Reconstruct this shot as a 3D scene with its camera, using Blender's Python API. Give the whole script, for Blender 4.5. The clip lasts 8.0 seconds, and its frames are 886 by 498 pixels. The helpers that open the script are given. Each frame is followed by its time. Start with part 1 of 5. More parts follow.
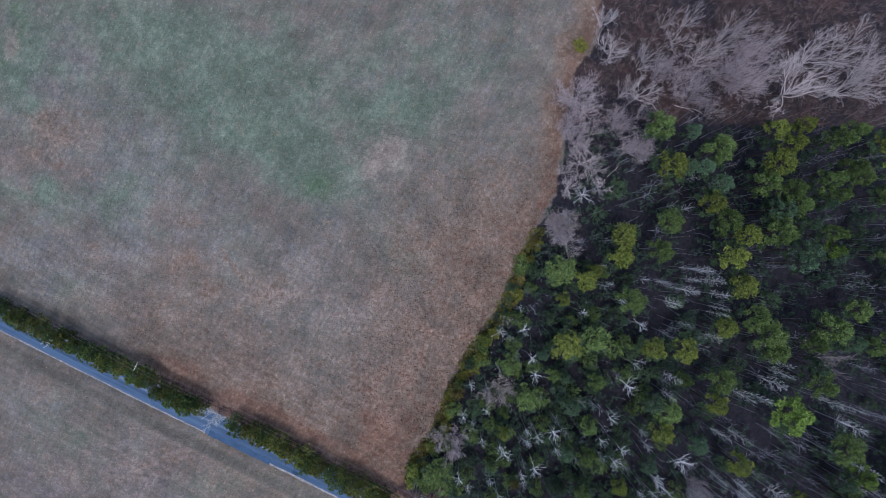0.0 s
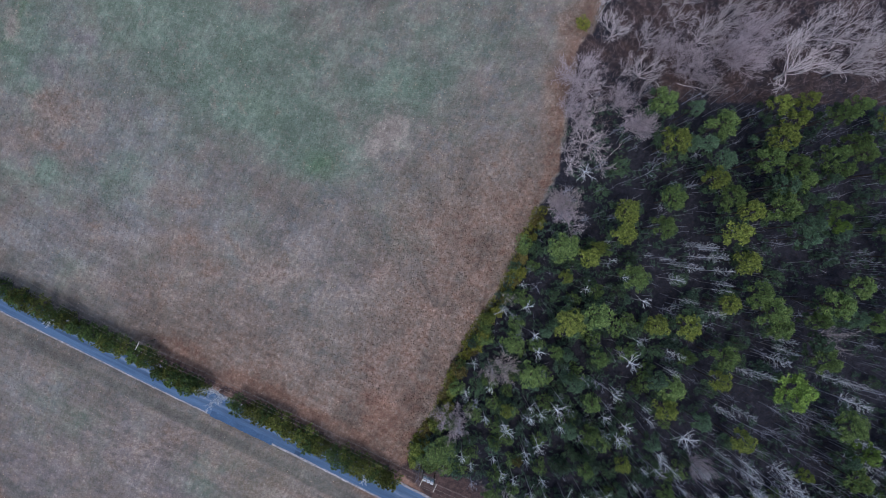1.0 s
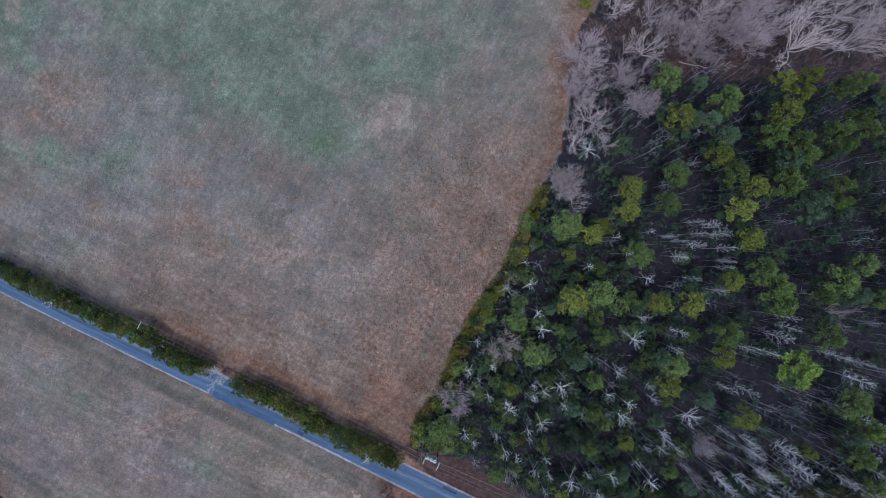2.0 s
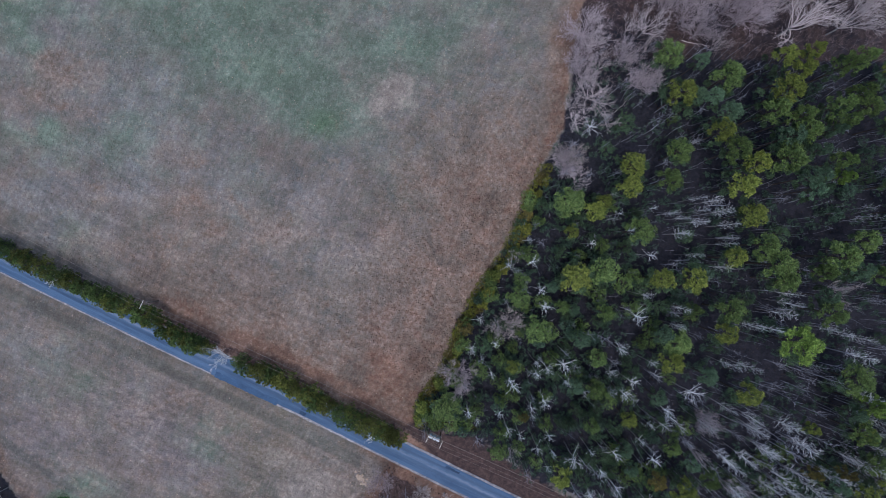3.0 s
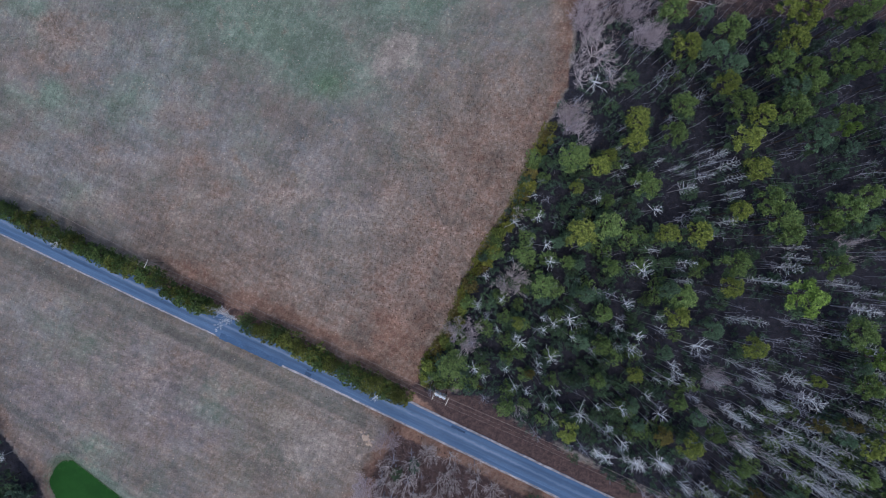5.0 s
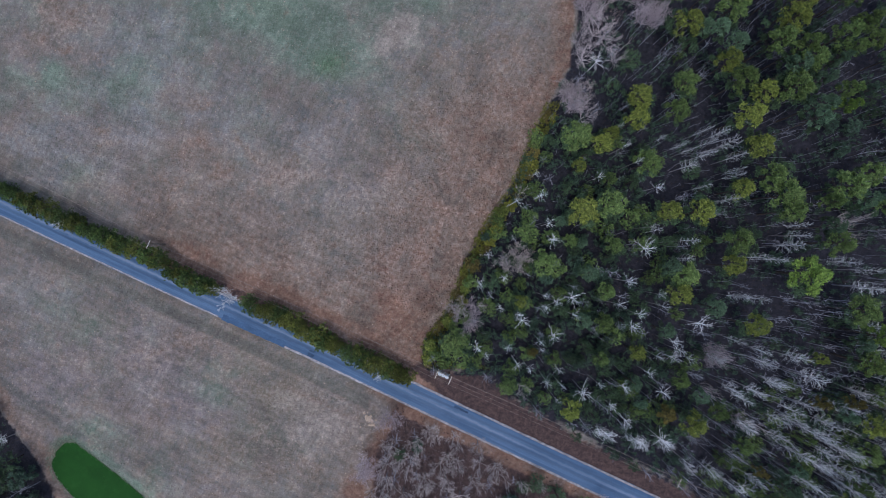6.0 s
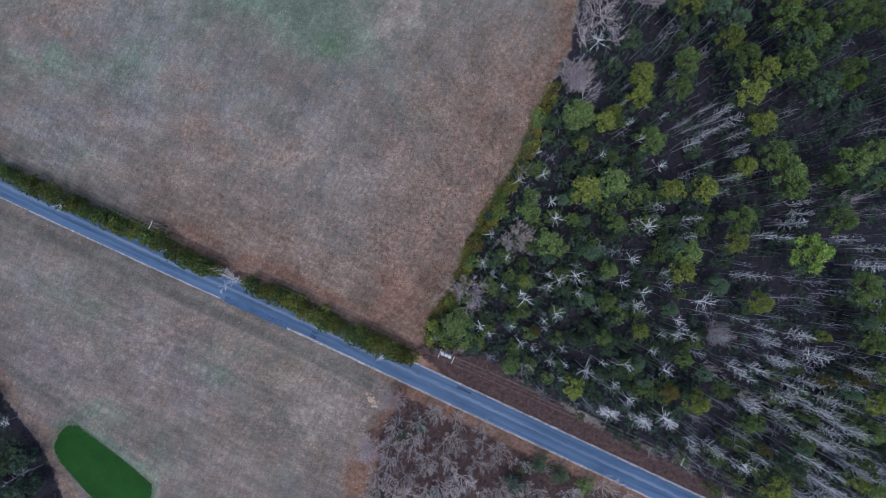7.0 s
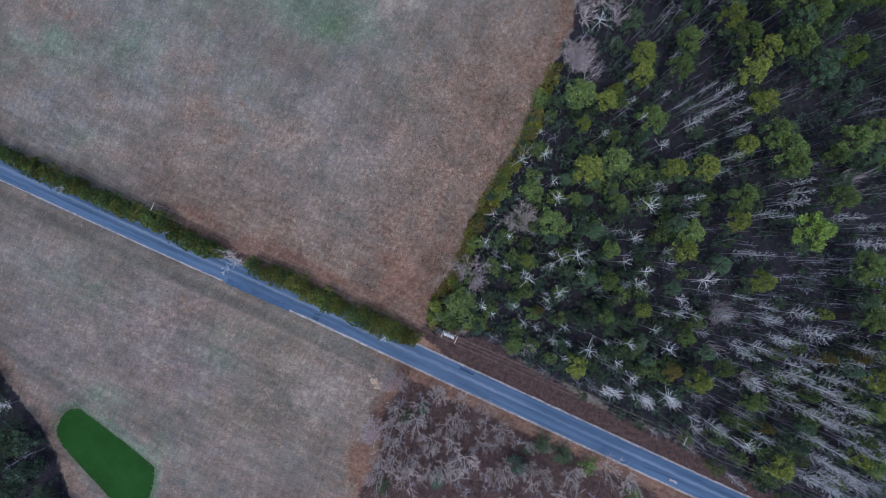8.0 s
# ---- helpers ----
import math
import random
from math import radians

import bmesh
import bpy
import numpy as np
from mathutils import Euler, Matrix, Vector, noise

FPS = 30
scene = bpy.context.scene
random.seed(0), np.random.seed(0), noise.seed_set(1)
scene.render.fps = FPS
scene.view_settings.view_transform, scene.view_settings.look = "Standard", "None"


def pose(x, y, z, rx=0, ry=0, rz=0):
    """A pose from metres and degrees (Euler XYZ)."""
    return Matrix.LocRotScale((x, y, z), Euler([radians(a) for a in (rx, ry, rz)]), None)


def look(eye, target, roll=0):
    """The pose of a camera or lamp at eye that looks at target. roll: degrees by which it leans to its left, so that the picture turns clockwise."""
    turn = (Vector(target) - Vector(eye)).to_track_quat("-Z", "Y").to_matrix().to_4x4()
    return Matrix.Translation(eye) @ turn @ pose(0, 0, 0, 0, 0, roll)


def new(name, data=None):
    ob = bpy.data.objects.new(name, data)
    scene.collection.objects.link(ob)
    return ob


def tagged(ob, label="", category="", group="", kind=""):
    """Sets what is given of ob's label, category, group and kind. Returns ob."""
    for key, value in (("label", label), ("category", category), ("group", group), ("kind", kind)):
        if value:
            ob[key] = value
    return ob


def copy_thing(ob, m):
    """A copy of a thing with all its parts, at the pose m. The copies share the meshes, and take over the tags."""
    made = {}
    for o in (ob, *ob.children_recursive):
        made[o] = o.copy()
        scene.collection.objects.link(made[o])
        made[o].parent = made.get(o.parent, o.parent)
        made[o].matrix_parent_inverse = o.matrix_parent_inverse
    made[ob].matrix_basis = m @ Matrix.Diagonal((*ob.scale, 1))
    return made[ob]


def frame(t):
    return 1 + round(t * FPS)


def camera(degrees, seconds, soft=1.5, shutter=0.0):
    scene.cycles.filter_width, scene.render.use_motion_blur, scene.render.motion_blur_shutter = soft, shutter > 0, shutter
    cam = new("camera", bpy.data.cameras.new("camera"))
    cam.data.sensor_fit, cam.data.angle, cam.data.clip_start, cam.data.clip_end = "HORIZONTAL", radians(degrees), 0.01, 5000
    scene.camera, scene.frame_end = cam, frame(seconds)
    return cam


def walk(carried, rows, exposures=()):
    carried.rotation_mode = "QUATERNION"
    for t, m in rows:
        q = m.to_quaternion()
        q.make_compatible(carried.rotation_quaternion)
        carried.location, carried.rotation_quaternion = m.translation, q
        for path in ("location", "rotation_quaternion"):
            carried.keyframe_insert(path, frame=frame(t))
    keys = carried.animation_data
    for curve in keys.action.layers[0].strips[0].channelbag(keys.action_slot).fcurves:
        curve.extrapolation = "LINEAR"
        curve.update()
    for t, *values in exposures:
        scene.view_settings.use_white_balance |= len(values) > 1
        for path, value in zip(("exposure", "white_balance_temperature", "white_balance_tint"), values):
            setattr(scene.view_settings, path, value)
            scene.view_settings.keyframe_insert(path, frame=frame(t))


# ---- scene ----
cam = camera(80.0, 8.0, soft=0.7)
PATH = [
    (0.0, 3.331, 21.288, 134.660, 0.003, 0.385, 0.522),
    (1.0, 2.518, 15.990, 134.320, -0.027, 0.291, 0.427),
    (2.0, 1.702, 10.661, 134.108, -0.036, 0.198, 0.317),
    (3.0, 0.879, 5.336, 133.997, -0.028, 0.106, 0.195),
    (4.0, 0.049, 0.050, 133.958, -0.012, 0.012, 0.059),
    (5.0, -0.791, -5.162, 133.963, 0.008, -0.082, -0.091),
    (6.0, -1.643, -10.264, 133.985, 0.026, -0.179, -0.254),
    (7.0, -2.509, -15.222, 133.995, 0.033, -0.279, -0.430),
    (8.0, -3.392, -20.001, 133.965, 0.026, -0.382, -0.620),
]
walk(cam, [(t, pose(*row)) for t, *row in PATH], [(0.0, 0.0), (8.0, 0.0)])

# ---- light: a dull evening sky, the brighter side of it to the south ----
SUN_HEIGHT, SUN_BEARING = 73.0, 200.0
world = bpy.data.worlds.new("sky")
scene.world = world
world.use_nodes = True
sky = world.node_tree.nodes.new("ShaderNodeTexSky")
sky.sky_type, sky.sun_disc = "NISHITA", False
sky.sun_elevation, sky.sun_rotation = radians(SUN_HEIGHT), radians(SUN_BEARING)
sky.air_density, sky.dust_density, sky.ozone_density = 1.0, 2.5, 1.0
backing = world.node_tree.nodes["Background"]
backing.inputs["Strength"].default_value = 0.157
world.node_tree.links.new(sky.outputs[0], backing.inputs["Color"])
lamp = bpy.data.lights.new("sun", "SUN")
lamp.energy, lamp.angle, lamp.color = 1.15, radians(20), (0.985, 0.985, 1.0)
sun = new("sun", lamp)
a, b = radians(SUN_BEARING), radians(SUN_HEIGHT)
sun.matrix_world = look((300 * math.sin(a) * math.cos(b), 300 * math.cos(a) * math.cos(b), 300 * math.sin(b)), (0, 0, 0))


# ---- materials ----
class Nodes:
    """A material's node tree, with short calls for the nodes in use here."""

    def __init__(self, name, roughness=0.9, metal=0.0):
        self.mat = bpy.data.materials.new(name)
        self.mat.use_nodes = True
        self.tree = self.mat.node_tree
        self.shader = self.tree.nodes["Principled BSDF"]
        self.shader.inputs["Roughness"].default_value = roughness
        self.shader.inputs["Metallic"].default_value = metal
        self.place = self.add("ShaderNodeTexCoord").outputs["Object"]

    def add(self, kind):
        return self.tree.nodes.new(kind)

    def put(self, value, socket):
        if isinstance(value, bpy.types.NodeSocket):
            self.tree.links.new(value, socket)
        elif isinstance(value, tuple) and len(value) == 3 and socket.type == "RGBA":
            socket.default_value = (*value, 1)
        else:
            socket.default_value = value

    def noise(self, scale, detail=3.0, rough=0.55, where=None):
        n = self.add("ShaderNodeTexNoise")
        n.inputs["Scale"].default_value, n.inputs["Detail"].default_value, n.inputs["Roughness"].default_value = scale, detail, rough
        self.put(where or self.place, n.inputs["Vector"])
        return n.outputs["Fac"]

    def cells(self, scale, where=None):
        n = self.add("ShaderNodeTexVoronoi")
        n.inputs["Scale"].default_value = scale
        self.put(where or self.place, n.inputs["Vector"])
        return n.outputs["Distance"]

    def stretched(self, long, short, turn):
        """Coordinates drawn out along a direction, given in degrees."""
        n = self.add("ShaderNodeMapping")
        n.vector_type = "TEXTURE"
        n.inputs["Rotation"].default_value = (0, 0, radians(turn))
        n.inputs["Scale"].default_value = (long, short, 1)
        self.put(self.place, n.inputs["Vector"])
        return n.outputs["Vector"]

    def span(self, value, lo, hi, to_lo=0.0, to_hi=1.0):
        n = self.add("ShaderNodeMapRange")
        self.put(value, n.inputs["Value"])
        for key, v in (("From Min", lo), ("From Max", hi), ("To Min", to_lo), ("To Max", to_hi)):
            n.inputs[key].default_value = v
        return n.outputs["Result"]

    def maths(self, kind, one, two):
        n = self.add("ShaderNodeMath")
        n.operation = kind
        self.put(one, n.inputs[0])
        self.put(two, n.inputs[1])
        return n.outputs[0]

    def mix(self, fac, one, two, blend="MIX"):
        n = self.add("ShaderNodeMix")
        n.data_type, n.blend_type = "RGBA", blend
        self.put(fac, n.inputs[0])
        self.put(one, n.inputs[6])
        self.put(two, n.inputs[7])
        return n.outputs[2]

    def scaled(self, colour, value):
        """A colour made lighter or darker by a grey value."""
        n = self.add("ShaderNodeVectorMath")
        n.operation = "SCALE"
        self.put(colour, n.inputs[0])
        self.put(value, n.inputs["Scale"])
        return n.outputs[0]

    def attribute(self, name):
        n = self.add("ShaderNodeAttribute")
        n.attribute_name = name
        s = self.add("ShaderNodeSeparateColor")
        self.put(n.outputs["Color"], s.inputs[0])
        return s.outputs

    def random_object(self):
        return self.add("ShaderNodeObjectInfo").outputs["Random"]

    def random_island(self):
        return self.add("ShaderNodeNewGeometry").outputs["Random Per Island"]

    def bump(self, height, strength, distance):
        n = self.add("ShaderNodeBump")
        n.inputs["Strength"].default_value, n.inputs["Distance"].default_value = strength, distance
        self.put(height, n.inputs["Height"])
        self.put(n.outputs[0], self.shader.inputs["Normal"])

    def done(self, colour, roughness=None):
        self.put(colour, self.shader.inputs["Base Color"])
        if roughness is not None:
            self.put(roughness, self.shader.inputs["Roughness"])
        self.shader.inputs["Specular IOR Level"].default_value = 0.25
        return self.mat


def ground_material():
    n = Nodes("pasture_and_soil", 0.95)
    green, red, litter_and_shade = n.attribute("zone_cover")[:3]
    pale, verge, track = n.attribute("zone_wear")[:3]
    ash, streaky, lush = n.attribute("zone_sward")[:3]
    mauve, tan, dull = n.attribute("zone_tint")[:3]
    fine, clump, patch, broad = n.noise(2.6, 5, 0.8), n.noise(0.95, 5, 0.75), n.noise(0.17, 5, 0.65), n.noise(0.05, 4, 0.6)
    mottle = n.noise(0.42, 5, 0.72)
    speck = n.cells(0.19)
    # short dead sward: grey, dun and bleached tufts side by side
    colour = n.mix(n.span(patch, 0.42, 0.58), (0.298, 0.264, 0.246), (0.228, 0.238, 0.244))
    colour = n.mix(n.span(n.noise(0.28, 5, 0.7), 0.50, 0.66, 0, 0.6), colour, (0.300, 0.294, 0.312))
    colour = n.mix(n.span(mottle, 0.47, 0.66, 0, 0.6), colour, (0.312, 0.256, 0.224))
    colour = n.mix(n.span(broad, 0.42, 0.60, 0, 0.4), colour, (0.262, 0.202, 0.186))
    colour = n.mix(n.span(n.noise(0.11, 5, 0.6), 0.46, 0.62, 0, 0.4), colour, (0.222, 0.236, 0.218))
    # bleached bluish dead grass, in drifts
    worn = n.maths("ADD", ash, n.maths("ADD", n.span(patch, 0.3, 0.7, -0.4, 0.4), n.span(mottle, 0.3, 0.7, -0.25, 0.25)))
    colour = n.mix(n.span(worn, 0.15, 0.85, 0, 0.8), colour, n.mix(n.span(clump, 0.36, 0.64), (0.262, 0.280, 0.298), (0.372, 0.376, 0.402)))
    # straw-coloured and brownish mauve growth
    worn = n.maths("ADD", tan, n.maths("ADD", n.span(patch, 0.3, 0.7, -0.3, 0.3), n.span(mottle, 0.3, 0.7, -0.3, 0.3)))
    colour = n.mix(n.span(worn, 0.15, 0.8, 0, 0.75), colour, n.mix(n.span(clump, 0.38, 0.62), (0.282, 0.246, 0.196), (0.425, 0.378, 0.308)))
    worn = n.maths("ADD", mauve, n.maths("ADD", n.span(patch, 0.3, 0.7, -0.25, 0.25), n.span(clump, 0.3, 0.7, -0.3, 0.3)))
    colour = n.mix(n.span(worn, 0.25, 0.75, 0, 0.7), colour, n.mix(n.span(mottle, 0.36, 0.64), (0.200, 0.178, 0.200), (0.318, 0.282, 0.305)))
    # grass, ragged at its edge
    worn = n.maths("ADD", n.maths("MULTIPLY", green, 1.6), n.maths("ADD", n.span(n.noise(0.13, 5, 0.65), 0.3, 0.7, -0.34, 0.34), n.span(mottle, 0.3, 0.7, -0.16, 0.16)))
    grass = n.mix(n.span(mottle, 0.38, 0.64), (0.168, 0.246, 0.192), (0.272, 0.350, 0.298))
    colour = n.mix(n.span(worn, 0.12, 0.9, 0, 0.9), colour, grass)
    worn = n.maths("ADD", lush, n.span(mottle, 0.3, 0.7, -0.3, 0.3))
    colour = n.mix(n.span(worn, 0.2, 1.0, 0, 0.75), colour, n.mix(n.span(clump, 0.38, 0.64), (0.100, 0.205, 0.110), (0.190, 0.315, 0.185)))
    # thin grass over clay, then bare clay
    worn = n.maths("ADD", red, n.maths("ADD", n.span(mottle, 0.3, 0.7, -0.25, 0.25), n.span(patch, 0.3, 0.7, -0.2, 0.2)))
    colour = n.mix(n.span(worn, 0.05, 0.5, 0, 0.85), colour, n.mix(n.span(clump, 0.4, 0.62), (0.262, 0.200, 0.172), (0.372, 0.292, 0.252)))
    clay = n.mix(n.span(clump, 0.38, 0.66), (0.242, 0.142, 0.111), (0.332, 0.210, 0.168))
    colour = n.mix(n.span(worn, 0.45, 0.95, 0, 1.0), colour, clay)
    worn = n.maths("ADD", pale, n.span(clump, 0.3, 0.7, -0.32, 0.32))
    colour = n.mix(n.span(worn, 0.25, 0.9, 0, 0.8), colour, n.mix(n.span(mottle, 0.36, 0.62), (0.310, 0.270, 0.250), (0.520, 0.450, 0.415)))
    worn = n.maths("ADD", verge, n.span(clump, 0.3, 0.7, -0.3, 0.3))
    colour = n.mix(n.span(worn, 0.3, 0.7, 0, 0.6), colour, (0.150, 0.158, 0.146))
    rows = n.noise(1.0, 3, 0.6, n.stretched(14.0, 0.42, -24.9))
    colour = n.mix(n.maths("MULTIPLY", track, n.span(rows, 0.36, 0.56, 0.35, 1.0)), colour, (0.345, 0.235, 0.195))
    worn = n.maths("ADD", dull, n.span(clump, 0.3, 0.7, -0.35, 0.35))
    colour = n.mix(n.span(worn, 0.3, 0.8, 0, 0.7), colour, n.mix(n.span(mottle, 0.36, 0.64), (0.135, 0.142, 0.140), (0.205, 0.205, 0.205)))
    # passes of the mower, along the road
    passes = n.noise(1.0, 4, 0.6, n.stretched(26.0, 1.7, -27.0))
    shade = n.span(passes, 0.36, 0.64, -0.14, 0.14)
    colour = n.scaled(colour, n.maths("ADD", n.maths("MULTIPLY", shade, streaky), 1.0))
    # shallow old furrows
    furrow = n.noise(1.0, 4, 0.65, n.stretched(5.0, 0.7, 62.0))
    colour = n.scaled(colour, n.span(furrow, 0.35, 0.65, 0.90, 1.10))
    colour = n.scaled(colour, 0.775)
    colour = n.scaled(colour, n.span(n.noise(0.09, 4, 0.55), 0.36, 0.64, 0.86, 1.14))
    colour = n.scaled(colour, n.span(n.noise(0.2, 3, 0.55), 0.36, 0.64, 0.88, 1.12))
    # relief shading of small hollows put in as darker blotches, and bleached tufts
    colour = n.scaled(colour, n.span(n.noise(0.62, 3, 0.6), 0.36, 0.66, 0.91, 1.09))
    colour = n.scaled(colour, n.span(n.noise(1.35, 2, 0.6), 0.60, 0.72, 1.0, 0.80))
    colour = n.scaled(colour, n.span(n.noise(1.75, 2, 0.6), 0.58, 0.70, 1.0, 1.34))
    # leaf litter, near-black in the wood where tree shade is put into its colour
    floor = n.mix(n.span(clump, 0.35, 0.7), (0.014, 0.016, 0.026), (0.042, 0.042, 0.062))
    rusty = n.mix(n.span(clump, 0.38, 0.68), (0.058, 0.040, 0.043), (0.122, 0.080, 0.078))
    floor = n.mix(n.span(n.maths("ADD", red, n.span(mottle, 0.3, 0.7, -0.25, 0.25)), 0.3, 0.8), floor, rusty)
    worn = n.maths("ADD", litter_and_shade, n.span(mottle, 0.3, 0.7, -0.3, 0.3))
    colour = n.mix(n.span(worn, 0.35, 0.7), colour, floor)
    colour = n.scaled(colour, n.span(fine, 0.3, 0.7, 0.87, 1.13))
    colour = n.scaled(colour, n.span(clump, 0.3, 0.7, 0.88, 1.12))
    colour = n.mix(n.span(speck, 0.018, 0.034, 0.7, 0.0), colour, (0.050, 0.045, 0.045))
    n.bump(n.maths("ADD", fine, n.maths("MULTIPLY", clump, 2.0)), 1.0, 0.3)
    return n.done(colour)


def asphalt_material():
    n = Nodes("asphalt", 0.8)
    across = n.attribute("across")[0]
    wheel = n.noise(1.0, 3, 0.6, n.stretched(40.0, 0.9, -24.9))
    # the blue is the sky's reflection, put into the asphalt's base colour
    colour = n.mix(n.span(wheel, 0.38, 0.62), (0.040, 0.092, 0.190), (0.074, 0.142, 0.268))
    colour = n.mix(n.span(n.noise(0.12, 4, 0.6), 0.45, 0.7, 0, 0.5), colour, (0.084, 0.152, 0.280))
    # the crown between the wheel tracks, scuffed pale, and the polished tracks beside it
    ragged = n.maths("ADD", across, n.span(n.noise(0.5, 3, 0.6), 0.3, 0.7, -0.03, 0.03))
    off = n.maths("ABSOLUTE", n.maths("SUBTRACT", ragged, 0.57), 0.0)
    colour = n.mix(n.maths("MULTIPLY", n.span(off, 0.025, 0.075, 1.0, 0.0), n.span(wheel, 0.35, 0.6, 0.35, 0.9)), colour, (0.150, 0.205, 0.310))
    rut = n.maths("ABSOLUTE", n.maths("SUBTRACT", off, 0.17), 0.0)
    colour = n.scaled(colour, n.span(rut, 0.03, 0.10, 0.80, 1.0))
    colour = n.scaled(colour, n.span(n.noise(7.0, 3, 0.7), 0.3, 0.7, 0.82, 1.18))
    n.bump(n.noise(30.0, 2), 0.3, 0.02)
    return n.done(colour, 0.62)


def grit_material(name, dark, light, scale=3.0):
    n = Nodes(name, 0.95)
    colour = n.mix(n.span(n.noise(scale, 4, 0.7), 0.35, 0.65), dark, light)
    n.bump(n.noise(scale * 4, 3), 0.6, 0.05)
    return n.done(n.scaled(colour, n.span(n.noise(0.4, 3), 0.3, 0.7, 0.8, 1.15)))


def foliage_material(name, dark, light, sheen=0.6):
    n = Nodes(name, sheen)
    colour = n.mix(n.random_island(), dark, light)
    colour = n.scaled(colour, n.span(n.random_object(), 0, 1, 0.72, 1.28))
    return n.done(n.scaled(colour, n.span(n.noise(1.5, 3, 0.6), 0.34, 0.66, 0.5, 1.45)))


def bark_material(name, dark, light):
    n = Nodes(name, 0.9)
    colour = n.mix(n.span(n.noise(1.4, 4, 0.65), 0.35, 0.65), dark, light)
    colour = n.scaled(colour, n.span(n.random_object(), 0, 1, 0.78, 1.18))
    return n.done(colour)


def water_material():
    n = Nodes("duckweed_water", 0.85)
    colour = n.mix(n.span(n.noise(0.12, 4, 0.6), 0.3, 0.7), (0.003, 0.042, 0.004), (0.009, 0.068, 0.009))
    colour = n.mix(n.span(n.noise(0.5, 5, 0.7), 0.55, 0.8, 0, 0.5), colour, (0.022, 0.095, 0.018))
    n.bump(n.noise(2.0, 3), 0.08, 0.05)
    return n.done(colour)


def plain_material(name, colour, roughness=0.6, metal=0.0, spread=0.2):
    n = Nodes(name, roughness, metal)
    return n.done(n.scaled(n.mix(0.0, colour, colour), n.span(n.noise(3.0, 3), 0.3, 0.7, 1 - spread, 1 + spread)))


SOIL, ASPHALT = ground_material(), asphalt_material()
PATCHING = grit_material("fresh_tar_patch", (0.040, 0.086, 0.172), (0.058, 0.114, 0.222))
TAR = grit_material("bare_tar", (0.026, 0.054, 0.110), (0.038, 0.074, 0.145))
GRAVEL = grit_material("pale_road_gravel", (0.17, 0.165, 0.19), (0.40, 0.40, 0.45), 1.6)
LIME = grit_material("pale_broken_rock", (0.36, 0.28, 0.23), (0.52, 0.42, 0.35))
WATER = water_material()
MUD = grit_material("dried_mud", (0.07, 0.11, 0.06), (0.20, 0.22, 0.16))
PALE_BARK = bark_material("pale_bark", (0.53, 0.57, 0.63), (0.82, 0.87, 0.94))
BROWN_BARK = bark_material("grey_brown_bark", (0.48, 0.43, 0.46), (0.79, 0.72, 0.76))
MAUVE_BARK = bark_material("mauve_twigs", (0.40, 0.345, 0.39), (0.68, 0.60, 0.655))
DUN_BARK = bark_material("dun_twigs", (0.44, 0.40, 0.41), (0.76, 0.70, 0.70))
STEM_BARK = bark_material("grey_stem_bark", (0.20, 0.20, 0.22), (0.36, 0.36, 0.39))
HAZE_BARK = bark_material("fine_twigs", (0.22, 0.175, 0.185), (0.42, 0.34, 0.36))
PINK_BARK = bark_material("pinkish_twigs", (0.28, 0.22, 0.23), (0.50, 0.40, 0.42))
DOME_BARK = bark_material("drab_twigs", (0.31, 0.275, 0.285), (0.56, 0.50, 0.51))
PINE_BARK = bark_material("pine_bark", (0.05, 0.042, 0.042), (0.10, 0.082, 0.078))
SAPLING_BARK = bark_material("sapling_bark", (0.25, 0.27, 0.34), (0.46, 0.48, 0.58))
OLIVE = foliage_material("olive_needles", (0.048, 0.084, 0.020), (0.290, 0.345, 0.085))
GREEN = foliage_material("green_needles", (0.034, 0.078, 0.028), (0.190, 0.275, 0.092))
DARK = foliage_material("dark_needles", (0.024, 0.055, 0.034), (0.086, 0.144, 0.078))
TEAL = foliage_material("blue_green_needles", (0.040, 0.092, 0.062), (0.160, 0.258, 0.165))
SILVER = foliage_material("light_needles", (0.050, 0.112, 0.022), (0.230, 0.350, 0.082))
RUSTY = foliage_material("rusty_leaves", (0.085, 0.078, 0.024), (0.185, 0.155, 0.052))
HOLLY = foliage_material("holly_leaves", (0.022, 0.050, 0.040), (0.072, 0.128, 0.090), 0.5)
BRIAR = foliage_material("briar_leaves", (0.085, 0.104, 0.020), (0.205, 0.208, 0.044))
CEDAR = foliage_material("hedge_leaves", (0.030, 0.064, 0.020), (0.096, 0.146, 0.044))
STRAW = foliage_material("dry_grass", (0.190, 0.165, 0.148), (0.285, 0.250, 0.222), 0.9)
BANK = foliage_material("bank_grass", (0.120, 0.165, 0.120), (0.225, 0.280, 0.215), 0.9)
POLE_WOOD = plain_material("weathered_pole", (0.20, 0.17, 0.15), 0.9)
ARM_WOOD = plain_material("bleached_crossarm", (0.62, 0.60, 0.57), 0.85)
GALVANISED = plain_material("galvanised_steel", (0.62, 0.64, 0.68), 0.45, 0.3)
TANK = plain_material("light_grey_tank_paint", (0.66, 0.73, 0.82), 0.4)
CERAMIC = plain_material("glazed_insulator", (0.35, 0.30, 0.28), 0.25)
CABLE = plain_material("aluminium_cable", (0.33, 0.29, 0.275), 0.7, 0.0)


